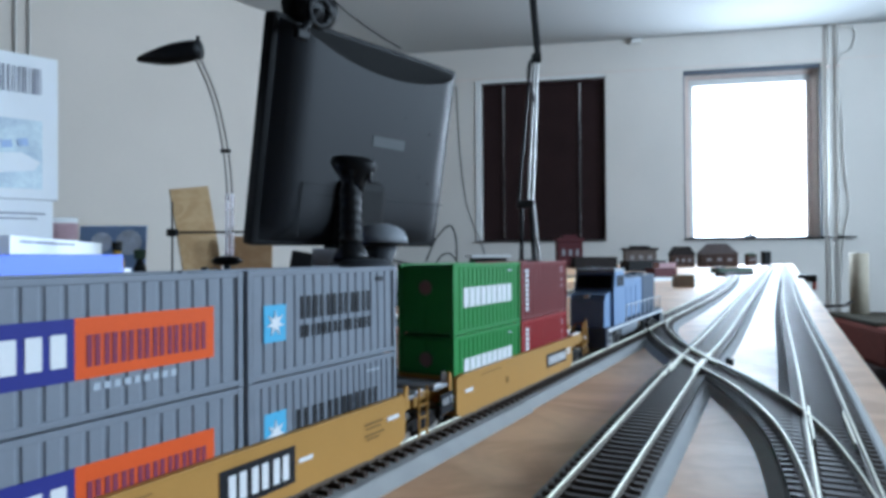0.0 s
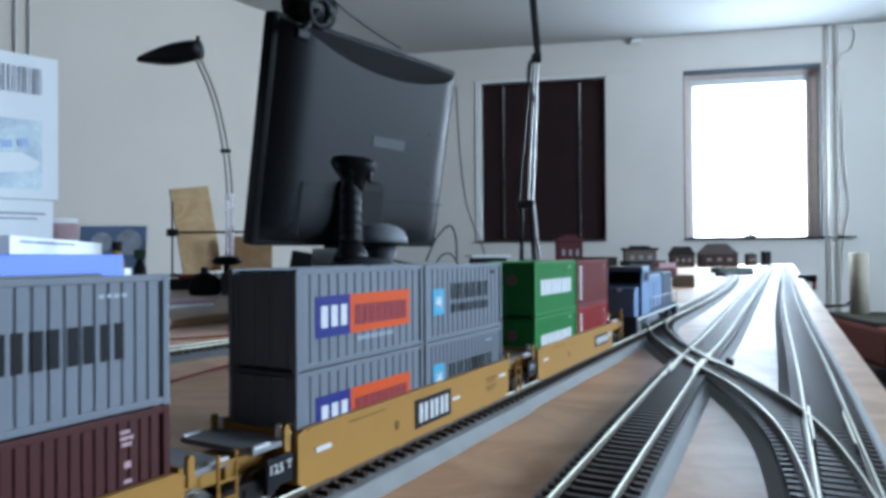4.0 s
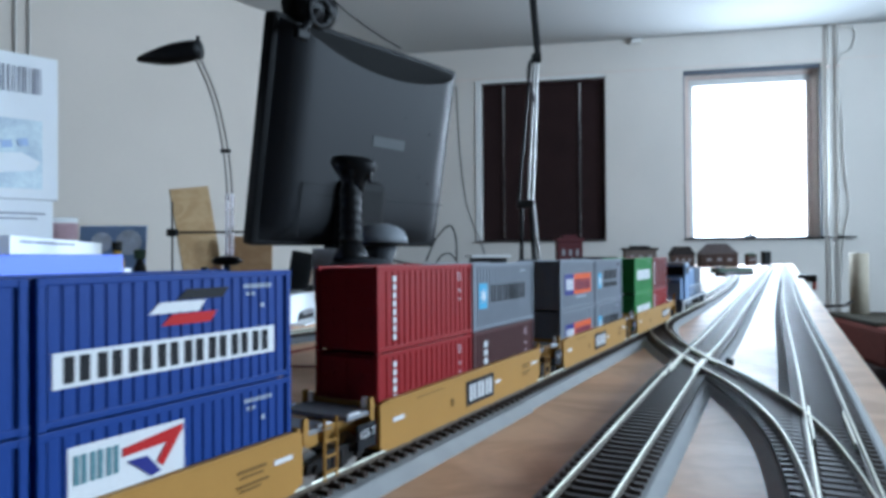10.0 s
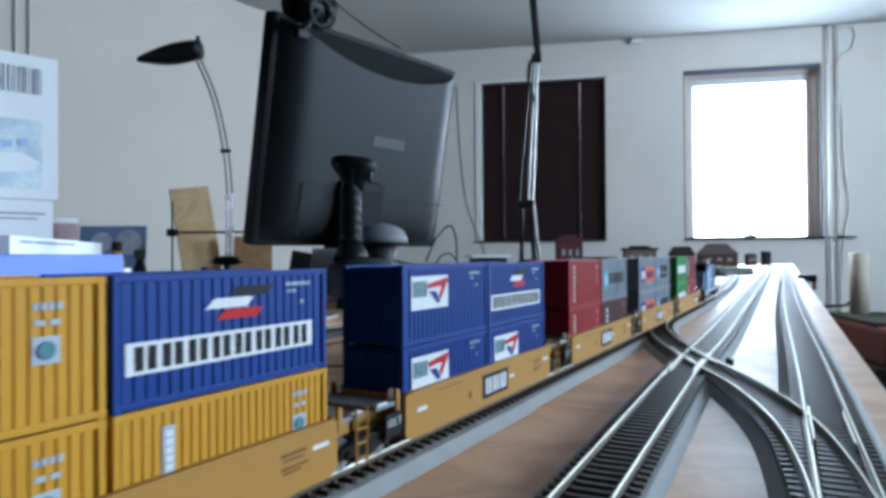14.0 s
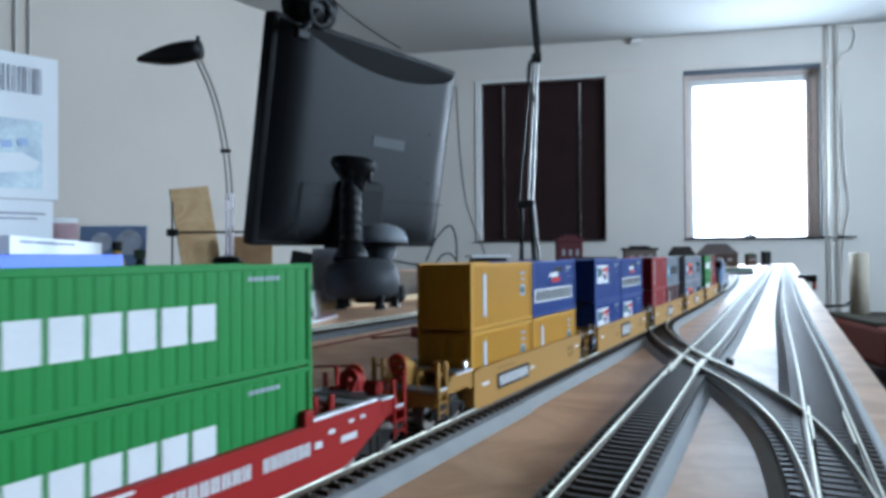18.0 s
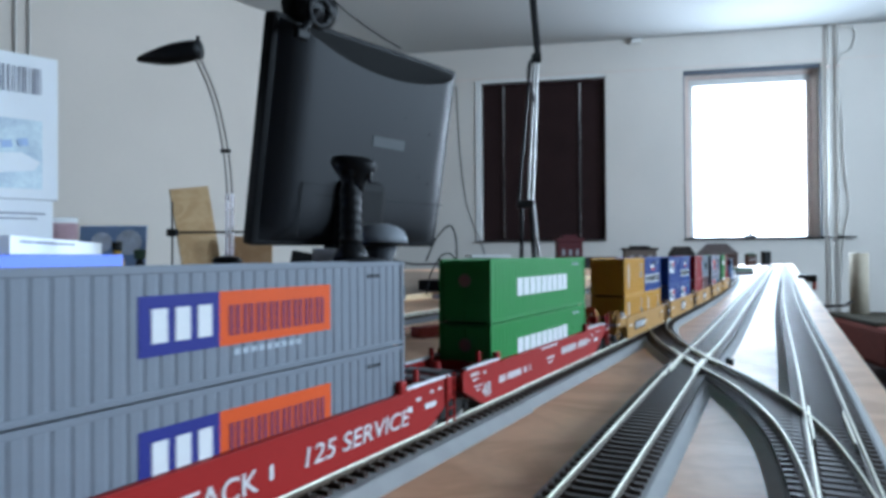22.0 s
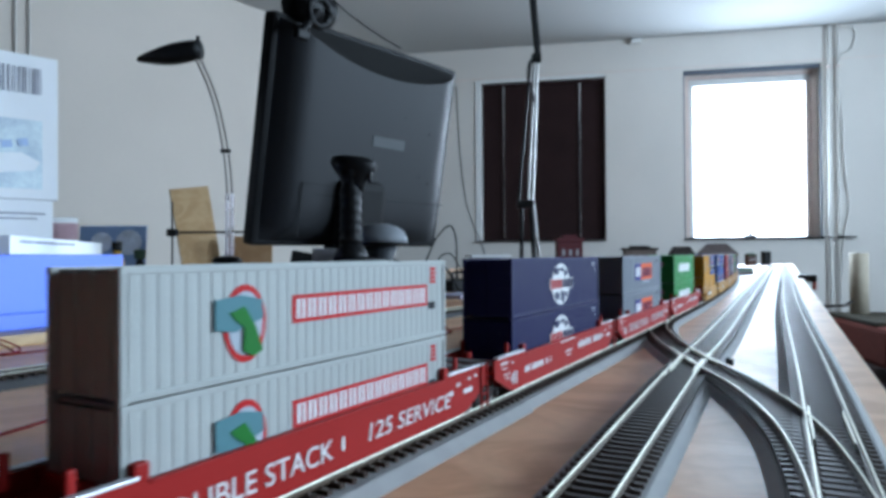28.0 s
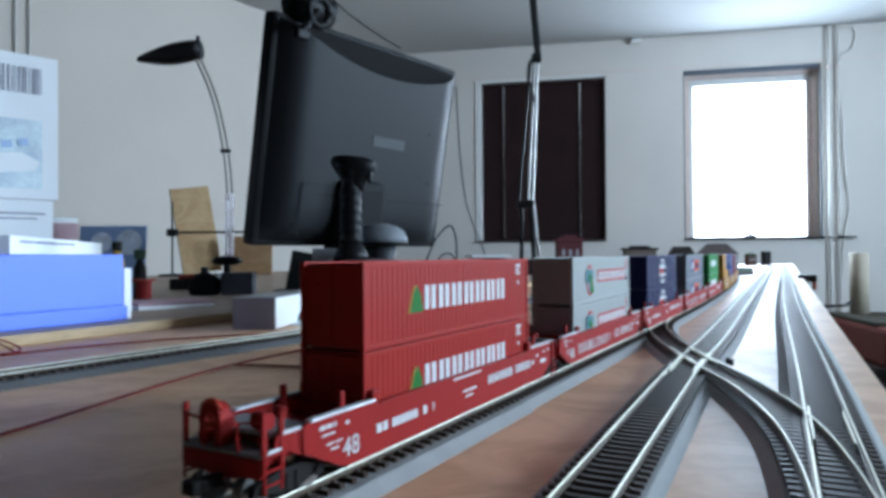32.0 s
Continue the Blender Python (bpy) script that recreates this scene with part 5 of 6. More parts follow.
# mug, picture card, small bottle
root = thing("mug", "white ceramic mug with a reddish stripe", "mug", at=pose(-0.598, 1.06, DESK, 0, 0, 130))
part("body", lathe(bm_new(), [(0.0, 0.0), (0.016, 0.0), (0.018, 0.004), (0.018, 0.128), (0.0165, 0.130), (0.016, 0.120), (0.0, 0.118)], seg=20), "card_white", root, smooth=True)
part("stripe", lathe(bm_new(), [(0.0183, 0.095), (0.0185, 0.096), (0.0185, 0.120), (0.0183, 0.121)], seg=20), "p_pinkish", root, smooth=True)
bm = tube(bm_new(), smooth_line([(0.017, 0, 0.110), (0.032, 0, 0.112), (0.034, 0, 0.085), (0.017, 0, 0.078)], 5), 0.003)
part("handle", bm, "card_white", root, smooth=True)
root = thing("picture_card", "blue picture card with two pale shapes, leaning upright", "picture", at=pose(-0.547, 1.10, DESK, -7, 0, 3))
part("card", box(bm_new(), (0, 0, 0.060), (0.108, 0.003, 0.120), 0, 0.0006), "card_slate", root)
for x, w in ((-0.018, 0.017), (0.026, 0.021)):
    bm = lathe(bm_new(), [(0.0, 0.0), (w, 0.0), (w, 0.0008), (0.0, 0.0008)], (x, -0.0016, 0.092), 20, Matrix.Rotation(radians(90), 4, "X"))
    part("pale_shape", bm, "print_mist", root)
root = thing("bottle", "small amber bottle with a dark cap", "bottle", at=pose(-0.487, 1.0, DESK))
part("glass", lathe(bm_new(), [(0.0, 0.0), (0.010, 0.0), (0.0105, 0.003), (0.0105, 0.062), (0.006, 0.070), (0.006, 0.076), (0.0, 0.076)], seg=16), "bulb", root, smooth=True)
part("cap", lathe(bm_new(), [(0.0, 0.076), (0.0072, 0.076), (0.0072, 0.090), (0.0, 0.090)], seg=16), "black", root)
root = thing("bottle", "small dark bottle standing beside the picture card", "bottle", at=pose(-0.480, 1.06, DESK))
part("glass", lathe(bm_new(), [(0.0, 0.0), (0.009, 0.0), (0.0095, 0.003), (0.0095, 0.050), (0.005, 0.060), (0.005, 0.064), (0.0, 0.064)], seg=16), "black", root, smooth=True)
part("cap", lathe(bm_new(), [(0.0, 0.064), (0.008, 0.064), (0.009, 0.078), (0.0, 0.080)], seg=16), "green_dull", root)

# boards leaning at the back of the desk
root = thing("wooden_board", "light wooden board leaning upright", "board", at=pose(-0.875, 2.44, DESK + 0.009, -6, -8, 30))
part("board", box(bm_new(), (0, 0, 0.157), (0.135, 0.018, 0.314), 0, 0.0015), "wood", root)
root = thing("wooden_board", "low brown wooden panel behind the lamp", "board", at=pose(-0.705, 2.44, DESK, -4, 0, 12))
part("board", box(bm_new(), (0, 0, 0.070), (0.16, 0.018, 0.140), 0, 0.0015), "wood_brown", root)
root = thing("tool_stand", "thin black stand with a long cross bar", "stand", at=pose(-0.93, 2.30, DESK))
part("post", rod(bm_new(), (0, 0, 0), (0, 0, 0.255), 0.0035, 8), "black_soft", root)
part("cross_bar", rod(bm_new(), (-0.02, 0, 0.150), (0.285, 0.05, 0.152), 0.004, 8), "black_soft", root)
part("clamp", box(bm_new(), (0, 0, 0.150), (0.034, 0.022, 0.026), 0, 0.003), "black_soft", root)
part("foot", lathe(bm_new(), [(0.0, 0.0), (0.045, 0.0), (0.045, 0.006), (0.0, 0.010)], seg=20), "black_soft", root)

# ---- desk lamp with two bent rods ----
lamp = thing("desk_lamp", "desk lamp with two bent chrome rods and black shade", "lamp", at=pose(-0.384, 1.19, up(-0.0285)))
part("pedestal", box(bm_new(), (0.021, 0.0, -0.0192), (0.054, 0.05, 0.0386), 8, 0.002), "pedestal", lamp, "dark grey block under the lamp")
part("stem", rod(bm_new(), (0, 0, 0), (0, 0, 0.014), 0.006, 14), "black", lamp)
part("base", lathe(bm_new(), [(0.0, 0.012), (0.016, 0.013), (0.026, 0.018), (0.027, 0.022), (0.020, 0.028), (0.0, 0.030)], seg=28), "black", lamp, smooth=True)
for k, dx in enumerate((0.0, 0.0085)):
    pts = [(dx, 0, 0.028), (dx + 0.001, 0, 0.135), (dx - 0.006, 0, 0.218), (dx - 0.024, 0, 0.305), (dx - 0.050, 0, 0.372), (dx - 0.064, 0, 0.392)]
    part("rod", tube(bm_new(), smooth_line(pts, 7), 0.0016, 8), "rod_dark", lamp, "thin bent metal rod", True)
    part("sleeve", rod(bm_new(), (dx, 0, 0.030), (dx + 0.0012, 0, 0.140), 0.0032, 12), "chrome", lamp, "chrome sleeve")
part("link", box(bm_new(), (-0.0015, 0, 0.216), (0.018, 0.006, 0.006), 0, 0.001), "black", lamp)
bm = bm_new()
rings = []
for i in range(15):
    t = i / 14
    x = -0.046 - 0.112 * t
    half = (0.011 + 0.015 * math.sin(math.pi * min(1, 0.18 + 0.80 * t)) ** 0.7) * (1 if t < 0.96 else 0.5)
    h = 0.015 * (1 - t) ** 0.9 + 0.004 * math.sin(math.pi * min(1, t + 0.03)) + 0.001
    zc = 0.398 - 0.008 * t - 0.012 * t * t
    rings.append([bm.verts.new((x, half * math.cos(a), zc + (h * math.sin(a) if math.sin(a) > 0 else (h + 0.007 * math.sin(math.pi * t)) * math.sin(a)))) for a in [2 * math.pi * k / 14 for k in range(14)]])
for a, b in zip(rings, rings[1:]):
    for k in range(14):
        bm.faces.new((a[k], a[(k + 1) % 14], b[(k + 1) % 14], b[k]))
bm.faces.new(rings[0])
bm.faces.new(rings[-1])
part("shade", bm, "black", lamp, "long black shade", True)
part("joint", rod(bm_new(), (-0.058, -0.014, 0.398), (-0.058, 0.014, 0.398), 0.006, 14), "chrome", lamp)
part("screw", rod(bm_new(), (-0.048, -0.010, 0.408), (-0.046, -0.010, 0.418), 0.003, 10), "black", lamp)

# ---- clutter on the desk ----
block("magazine", "pale magazine lying flat on the desk", "magazine", (-0.375, 0.90, DESK), (0.10, 0.085, 0.0045), 46, "card_white")
block("magazine", "pinkish magazine lying on another one", "magazine", (-0.372, 0.902, DESK + 0.0047), (0.10, 0.082, 0.0040), 42, "p_pinkish")
root = thing("wire_spool", "red plastic spool of wire", "spool", at=pose(-0.447, 1.0, DESK))
part("core", lathe(bm_new(), [(0.0, 0.0), (0.011, 0.0), (0.011, 0.033), (0.0, 0.033)], seg=18), "wire_red", root)
for z in (0.0, 0.031):
    part("flange", lathe(bm_new(), [(0.0, z), (0.017, z), (0.017, z + 0.003), (0.0, z + 0.003)], seg=20), "p_dullred", root)
block("tool_case", "low dark tool case on the desk", "case", (-0.48, 1.38, DESK), (0.15, 0.05, 0.022), 6, "black_soft", 0.003)
root = thing("pliers", "black handled pliers lying on the case", "tool", at=pose(-0.49, 1.38, DESK + 0.022, 0, 0, 8))
for s in (-1, 1):
    part("handle", tube(bm_new(), smooth_line([(-0.05, s * 0.010, 0.004), (-0.02, s * 0.009, 0.005), (0.0, s * 0.002, 0.005)], 5), 0.004), "p_dullred", root, smooth=True)
part("jaw", rod(bm_new(), (0, 0, 0.005), (0.04, 0, 0.004), 0.005, 8, 0.0015), "steel", root)
# white block and pin that stand in for a bright glint
root = thing("plug", "small white block added for a glint on the tool case", "plug", at=pose(-0.448, 1.375, DESK + 0.022, 0, 0, 10))
part("body", box(bm_new(), (0, 0, 0.006), (0.030, 0.020, 0.012), 0, 0.002), "card_white", root)
part("pin", rod(bm_new(), (0.015, 0, 0.006), (0.028, 0, 0.006), 0.002, 8), "steel", root)
root = thing("controller", "rounded black hand controller on the desk", "controller", at=pose(-0.42, 1.18, DESK, 0, 0, 20))
part("body", lathe(bm_new(), [(0.0, 0.0), (0.024, 0.0), (0.028, 0.008), (0.026, 0.024), (0.016, 0.036), (0.0, 0.040)], seg=22), "black_soft", root, smooth=True)
part("knob", lathe(bm_new(), [(0.0, 0.038), (0.007, 0.038), (0.006, 0.048), (0.0, 0.049)], seg=14), "base_grey", root)
root = thing("carton", "small carton, grey with its lit long side painted white", "box", at=pose(-0.1889, 0.7776, TABLE, 0, 0, 82))
part("body", box(bm_new(), (0, 0, 0.0168), (0.150, 0.047, 0.0336), 0, 0.0008), "card_grey", root)
# white sheet that paints the light on the long side
part("label_panel", box(bm_new(), (0, -0.0238, 0.0172), (0.147, 0.0006, 0.0316)), "card_white", root, "long side painted white for the light on it")
bm = prism(bm_new(), [(-0.012, 0.003), (0.046, 0.003), (0.044, 0.0125), (0.028, 0.0140), (-0.004, 0.0120)], -0.0245, -0.0240)
part("flap_slot", bm, "black_soft", root, "dark slot low in the white side")
part("flap", box(bm_new(), (0.022, -0.0250, 0.0105), (0.034, 0.0008, 0.006), 0, 0.0002), "card_dim", root)
root = thing("paper_slip", "white paper slips beside the grey carton", "paper", at=pose(-0.150, 0.790, TABLE, 0, 0, 80))
part("slip", box(bm_new(), (0, 0, 0.0011), (0.110, 0.016, 0.0022), 0, 0.0002), "card_white", root)
part("slip", box(bm_new(), (0.030, -0.002, 0.0032), (0.060, 0.013, 0.0016), 4, 0.0002), "p_pinkish", root)
block("paper_sheet", "lilac folder lying on the desk edge", "paper", (0.03, 1.055, DESK), (0.10, 0.05, 0.006), 60, "p_lilac", 0.0006)
root = thing("cable_tray", "black tray with cables under the monitor", "tray", at=pose(0.06, 1.30, DESK, 0, 0, 40))
part("tray", box(bm_new(), (0, 0, 0.010), (0.20, 0.10, 0.020), 0, 0.004), "black_soft", root)
for k in range(4):
    pts = [(-0.09 + 0.03 * k, -0.04, 0.021), (-0.05 + 0.03 * k, 0.0, 0.034 + 0.004 * k), (0.02, -0.01 + 0.02 * k, 0.030), (0.09, 0.02, 0.021)]
    part("cable", tube(bm_new(), smooth_line(pts, 5), 0.0025), "black", root, smooth=True)
root = thing("card_holder", "white card on a small black stand", "stand", at=pose(0.095, 1.42, DESK, 0, 0, 12))
part("stand", box(bm_new(), (0, 0, 0.030), (0.07, 0.05, 0.060), 0, 0.004), "black_soft", root)
part("card", box(bm_new(), (0, 0, 0.0635), (0.085, 0.06, 0.005), 0, 0.0006), "card_white", root)
root = thing("adapter", "dark cube adapter with white plug", "adapter", at=pose(0.125, 1.36, DESK, 0, 0, 30))
part("body", box(bm_new(), (0, 0, 0.0165), (0.05, 0.04, 0.033), 0, 0.004), "black", root)
part("plug", box(bm_new(), (0, 0, 0.038), (0.028, 0.022, 0.010), 0, 0.002), "card_white", root)


def wire(label, pts, mat="wire_red", r=0.0008):
    return solid("wire", tube(bm_new(), smooth_line(pts, 8), r, 6), mat, label, "wire", "loose wires", smooth=True)


Z0 = TABLE + 0.0011
wire("thin red wire lying across the board", [place(0.05, 0.290, Z0), place(0.156, 0.308, Z0), place(0.271, 0.345, Z0), place(0.345, 0.362, Z0), place(0.42, 0.366, Z0), place(0.60, 0.375, Z0)])
wire("thin dark red wire branching off on the board", [place(0.335, 0.361, Z0), place(0.345, 0.335, Z0), place(0.352, 0.310, Z0), place(0.372, 0.280, Z0)])
wire("red wire lying behind the track", [place(0.27, 0.56, Z0), place(0.33, 0.553, Z0), place(0.39, 0.533, Z0), place(0.44, 0.508, Z0), place(0.48, 0.480, Z0)])
wire("dark red wire curling on the board", [place(0.50, 0.36, Z0), place(0.58, 0.33, Z0), place(0.68, 0.335, Z0), place(0.80, 0.36, Z0), place(0.9, 0.35, Z0)])
wire("looped red wires beside the carton", [place(0.255, 0.62, DESK + 0.002), place(0.283, 0.600, DESK + 0.014), place(0.296, 0.585, TABLE + 0.008), place(0.300, 0.57, Z0), place(0.285, 0.565, Z0)])
wire("second looped red wire beside the carton", [place(0.245, 0.615, DESK + 0.002), place(0.270, 0.595, DESK + 0.012), place(0.305, 0.572, TABLE + 0.004), place(0.285, 0.555, Z0)])
# small red turnout motor lying behind the train
root = thing("turnout_motor", "small red turnout motor on the board", "motor", at=pose(*place(0.545, 0.325, TABLE), 0, 0, 40))
part("body", box(bm_new(), (0, 0, 0.005), (0.034, 0.014, 0.010), 0, 0.001), "p_dullred", root)
part("lug", box(bm_new(), (0.021, 0, 0.003), (0.010, 0.008, 0.004), 0, 0.0008), "p_dullred", root)

# ---- monitor seen from behind ----
# x along its width, y towards the viewer, z up
MON = Matrix.Translation((-0.1577, 1.1888, up(0.0164))) @ Matrix.Rotation(radians(51.0), 4, "Z") @ Matrix.Scale(-1, 4, (0, 1, 0)) @ Matrix.Rotation(radians(9.8), 4, "X").inverted()
monitor = thing("monitor", "black flat monitor seen from behind, tilted back", "monitor")
MW, MH = 0.436, 0.352


def mon(bm):
    bmesh.ops.transform(bm, matrix=MON, verts=bm.verts)
    return bm


part("bezel", mon(box(bm_new(), (0, -0.008, MH / 2), (MW, 0.026, MH), 0, 0.006)), "black", monitor, "black front bezel")
part("screen", mon(box(bm_new(), (0, -0.0205, MH / 2), (MW - 0.04, 0.002, MH - 0.045))), "black", monitor)
bm, top_bm = bm_new(), bm_new()
nx, nz, nv = 36, 26, 8


def shell_point(a, b):
    """Height of the rounded back over its rim; a, b run from -1 to 1."""
    edge = 1 - 0.30 * (1 - a * a) ** 0.8
    d = 0.040 * (1 - abs(a) ** (14 if a < 0 else 6)) * (1 - abs(min(b, 0.0)) ** 9)
    if b > edge:
        k = (b - edge) / max(1e-6, 1 - edge)
        d *= 1 - 0.92 * k ** 0.8
    return (a * (MW / 2 - 0.010), 0.004 + max(d, 0.0), MH / 2 + b * (MH / 2 - 0.008))


# faces above the arc form a black part that paints their shade
for target, lo, hi, steps in ((bm, 0.0, 1.0, nz), (top_bm, 1.0, 2.0, nv)):
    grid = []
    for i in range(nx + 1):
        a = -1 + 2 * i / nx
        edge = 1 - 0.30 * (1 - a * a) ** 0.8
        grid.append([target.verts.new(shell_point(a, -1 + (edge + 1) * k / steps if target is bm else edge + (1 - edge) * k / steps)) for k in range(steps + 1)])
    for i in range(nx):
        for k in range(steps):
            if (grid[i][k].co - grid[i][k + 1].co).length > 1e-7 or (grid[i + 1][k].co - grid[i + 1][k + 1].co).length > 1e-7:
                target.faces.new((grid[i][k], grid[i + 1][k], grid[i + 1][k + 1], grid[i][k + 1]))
part("back_shell", mon(bm), "screen_grey", monitor, "satin dark grey back shell", True)
part("vent_panel", mon(top_bm), "black_matt", monitor, "sloping top of the back, blackened for its shade", True)
part("seam", mon(box(bm_new(), (0.02, 0.0441, 0.088), (MW - 0.12, 0.0012, 0.0016))), "black", monitor)
part("seam", mon(box(bm_new(), (-0.165, 0.0441, 0.062), (0.0016, 0.0012, 0.085))), "black", monitor)
part("seam", mon(box(bm_new(), (-0.135, 0.0441, 0.104), (0.06, 0.0012, 0.0016))), "black", monitor)
part("badge", mon(box(bm_new(), (0.012, 0.0443, 0.186), (0.078, 0.0014, 0.017))), "badge", monitor, "pale grey name badge")
for x, z in ((0.045, 0.235), (0.115, 0.215), (0.10, 0.135), (0.125, 0.125)):
    part("screw_hole", mon(rod(bm_new(), (x, 0.0425, z), (x, 0.0445, z), 0.002, 8)), "black", monitor)
part("mount", mon(box(bm_new(), (-0.045, 0.050, 0.062), (0.100, 0.030, 0.110), 0, 0.014)), "black_soft", monitor, "black hinge housing")
bm = box(bm_new(), (-0.175, 1.150, up(-0.025)), (0.055, 0.03, 0.12), 40, 0.006)
part("neck", bm, "black_soft", monitor)
bm = box(bm_new(), (-0.236, 1.10, up(-0.030)), (0.036, 0.040, 0.074), 12, 0.004, Matrix.Rotation(radians(10), 4, "Y"))
part("hinge_foot", bm, "black_soft", monitor, "black slanting stand foot")
bm = lathe(bm_new(), [(0.0, 0.0), (0.100, 0.0), (0.104, 0.004), (0.100, 0.009), (0.03, 0.018), (0.0, 0.018)], (-0.19, 1.16, DESK), 32)
part("foot", bm, "black_soft", monitor, smooth=True)
# clip-on camera on its top edge
clip = thing("clip_camera", "black clip-on camera with a ring holder", "webcam")
T = MON @ Matrix.Translation((-0.150, 0, MH))
bm = lathe(bm_new(), [(0.0, -0.038), (0.022, -0.038), (0.027, -0.030), (0.027, 0.030), (0.022, 0.038), (0.0, 0.038)], (0.0, 0.0, 0.020), 20, Matrix.Rotation(radians(90), 4, "Y"))
bmesh.ops.transform(bm, matrix=T, verts=bm.verts)
part("body", bm, "black", clip, smooth=True)
bm = tube(bm_new(), [(-0.022 + 0.019 * math.cos(2 * math.pi * k / 18), 0.050, 0.005 + 0.020 * math.sin(2 * math.pi * k / 18)) for k in range(19)], 0.0062, 7)
bmesh.ops.transform(bm, matrix=T, verts=bm.verts)
part("ring", bm, "black", clip, smooth=True)
bm = bm_new()
tube(bm, smooth_line([(0.0, 0.020, 0.015), (-0.030, 0.046, -0.005), (-0.056, 0.058, -0.032)], 5), 0.0055, 8)
bmesh.ops.transform(bm, matrix=T, verts=bm.verts)
part("clip", bm, "black", clip, smooth=True)
bm = box(bm_new(), (-0.056, 0.058, -0.036), (0.022, 0.014, 0.014), 0, 0.003)
bmesh.ops.transform(bm, matrix=T, verts=bm.verts)
part("pad", bm, "black", clip)
bm = tube(bm_new(), [T @ q for q in smooth_line([Vector((0.02, 0.03, 0.035)), Vector((0.08, 0.02, 0.022)), Vector((0.15, 0.010, 0.012)), Vector((0.205, 0.004, 0.006))], 6)], 0.0014, 6)
part("cable", bm, "black", clip, smooth=True)


def cable(label, pts, r=0.0017):
    return solid("cable", tube(bm_new(), smooth_line(pts, 8), r, 6), "black_soft", label, "cable", "hanging cables", smooth=True)


cable("thin black cable hanging from the monitor", [(0.028, 1.33, up(0.335)), (0.036, 1.36, up(0.20)), (0.052, 1.42, up(0.10)), (0.085, 1.46, up(0.02)), (0.095, 1.48, up(-0.02)), (0.10, 1.48, DESK + 0.002)], 0.0014)
cable("thin black cable looped beside the monitor", [(-0.03, 1.20, up(-0.01)), (-0.012, 1.22, up(0.03)), (0.012, 1.24, up(0.054)), (0.024, 1.24, up(0.03)), (0.025, 1.24, up(-0.03)), (0.025, 1.24, DESK + 0.002)])
cable("black cable drooping under the monitor", [(-0.10, 1.05, up(0.012)), (-0.085, 1.06, up(-0.005)), (-0.05, 1.10, up(-0.015)), (0.0, 1.16, up(-0.02)), (0.03, 1.2, DESK + 0.002)], 0.0022)
cable("thin dark cable loop lying by the monitor", [(-0.028, 1.10, DESK + 0.002), (-0.02, 1.12, up(-0.03)), (0.0, 1.14, up(0.0)), (0.02, 1.16, up(-0.006)), (0.05, 1.2, DESK + 0.002)], 0.0013)

# ---- joystick and silver dome ----
joy = thing("joystick", "black joystick with a ribbed grip on a footed base", "joystick", at=pose(-0.1185, 0.86, DESK))
bm = bm_new()
lathe(bm, [(0.0, 0.0), (0.040, 0.0), (0.047, 0.006), (0.049, 0.022), (0.044, 0.040), (0.030, 0.048), (0.0, 0.050)], (0.014, 0, 0.014), 28)
part("base", bm, "base_grey", joy, "dark grey rounded base", True)
for x, y in ((-0.020, -0.022), (0.030, -0.030), (0.045, 0.015), (-0.02, 0.02)):
    part("foot", lathe(bm_new(), [(0.0, 0.0), (0.008, 0.0), (0.005, 0.008), (0.006, 0.018), (0.0, 0.018)], (x + 0.01, y, 0), 12), "black", joy)
part("collar", lathe(bm_new(), [(0.0, 0.060), (0.024, 0.060), (0.020, 0.072), (0.013, 0.084), (0.0, 0.086)], seg=22), "black", joy, smooth=True)
pr = [(0.0, 0.082), (0.0145, 0.082), (0.0150, 0.090)]
for k in range(5):
    z = 0.094 + k * 0.012
    pr += [(0.0125, z), (0.0150, z + 0.004), (0.0145, z + 0.008)]
pr += [(0.0105, 0.158), (0.0125, 0.166), (0.017, 0.176), (0.0, 0.178)]
part("grip", lathe(bm_new(), pr, seg=20), "black", joy, "black ribbed grip", True)
bm = bm_new()
rings = []
for z, r in ((0.150, 0.0125), (0.160, 0.0150), (0.170, 0.0205), (0.178, 0.0265), (0.185, 0.0290), (0.191, 0.0265), (0.194, 0.018)):
    rings.append([bm.verts.new((0.004 + r * 1.03 * math.cos(2 * math.pi * k / 18), r * 0.62 * math.sin(2 * math.pi * k / 18), z - 0.10 * r * math.cos(2 * math.pi * k / 18))) for k in range(18)])
for a, b in zip(rings, rings[1:]):
    for k in range(18):
        bm.faces.new((a[k], a[(k + 1) % 18], b[(k + 1) % 18], b[k]))
bm.faces.new(rings[0])
bm.faces.new(rings[-1])
part("head", bm, "black", joy, "flared black head", True)
part("trigger", box(bm_new(), (0.026, -0.004, 0.168), (0.006, 0.006, 0.016), 0, 0.002), "black", joy)
root = thing("web_hub", "silver domed hub on a dark foot", "hub", at=pose(-0.0895, 0.955, DESK))
part("foot", box(bm_new(), (0, 0, 0.012), (0.07, 0.05, 0.024), 0, 0.006), "black_soft", root)
part("column", lathe(bm_new(), [(0.0, 0.022), (0.020, 0.022), (0.017, 0.056), (0.026, 0.083), (0.0, 0.083)], seg=20), "base_grey", root, smooth=True)
part("rim", lathe(bm_new(), [(0.0, 0.079), (0.039, 0.081), (0.0410, 0.085), (0.0, 0.086)], seg=28), "black", root, smooth=True)
part("dome", lathe(bm_new(), [(0.0400, 0.0855), (0.0388, 0.0920), (0.0340, 0.1010), (0.0250, 0.1075), (0.0125, 0.1112), (0.0005, 0.1122)], seg=28), "dome", root, "silver grey dome", True)
block("carton", "grey carton under the monitor", "box", (-0.165, 1.03, DESK), (0.07, 0.04, 0.078), 10, "card_dim")
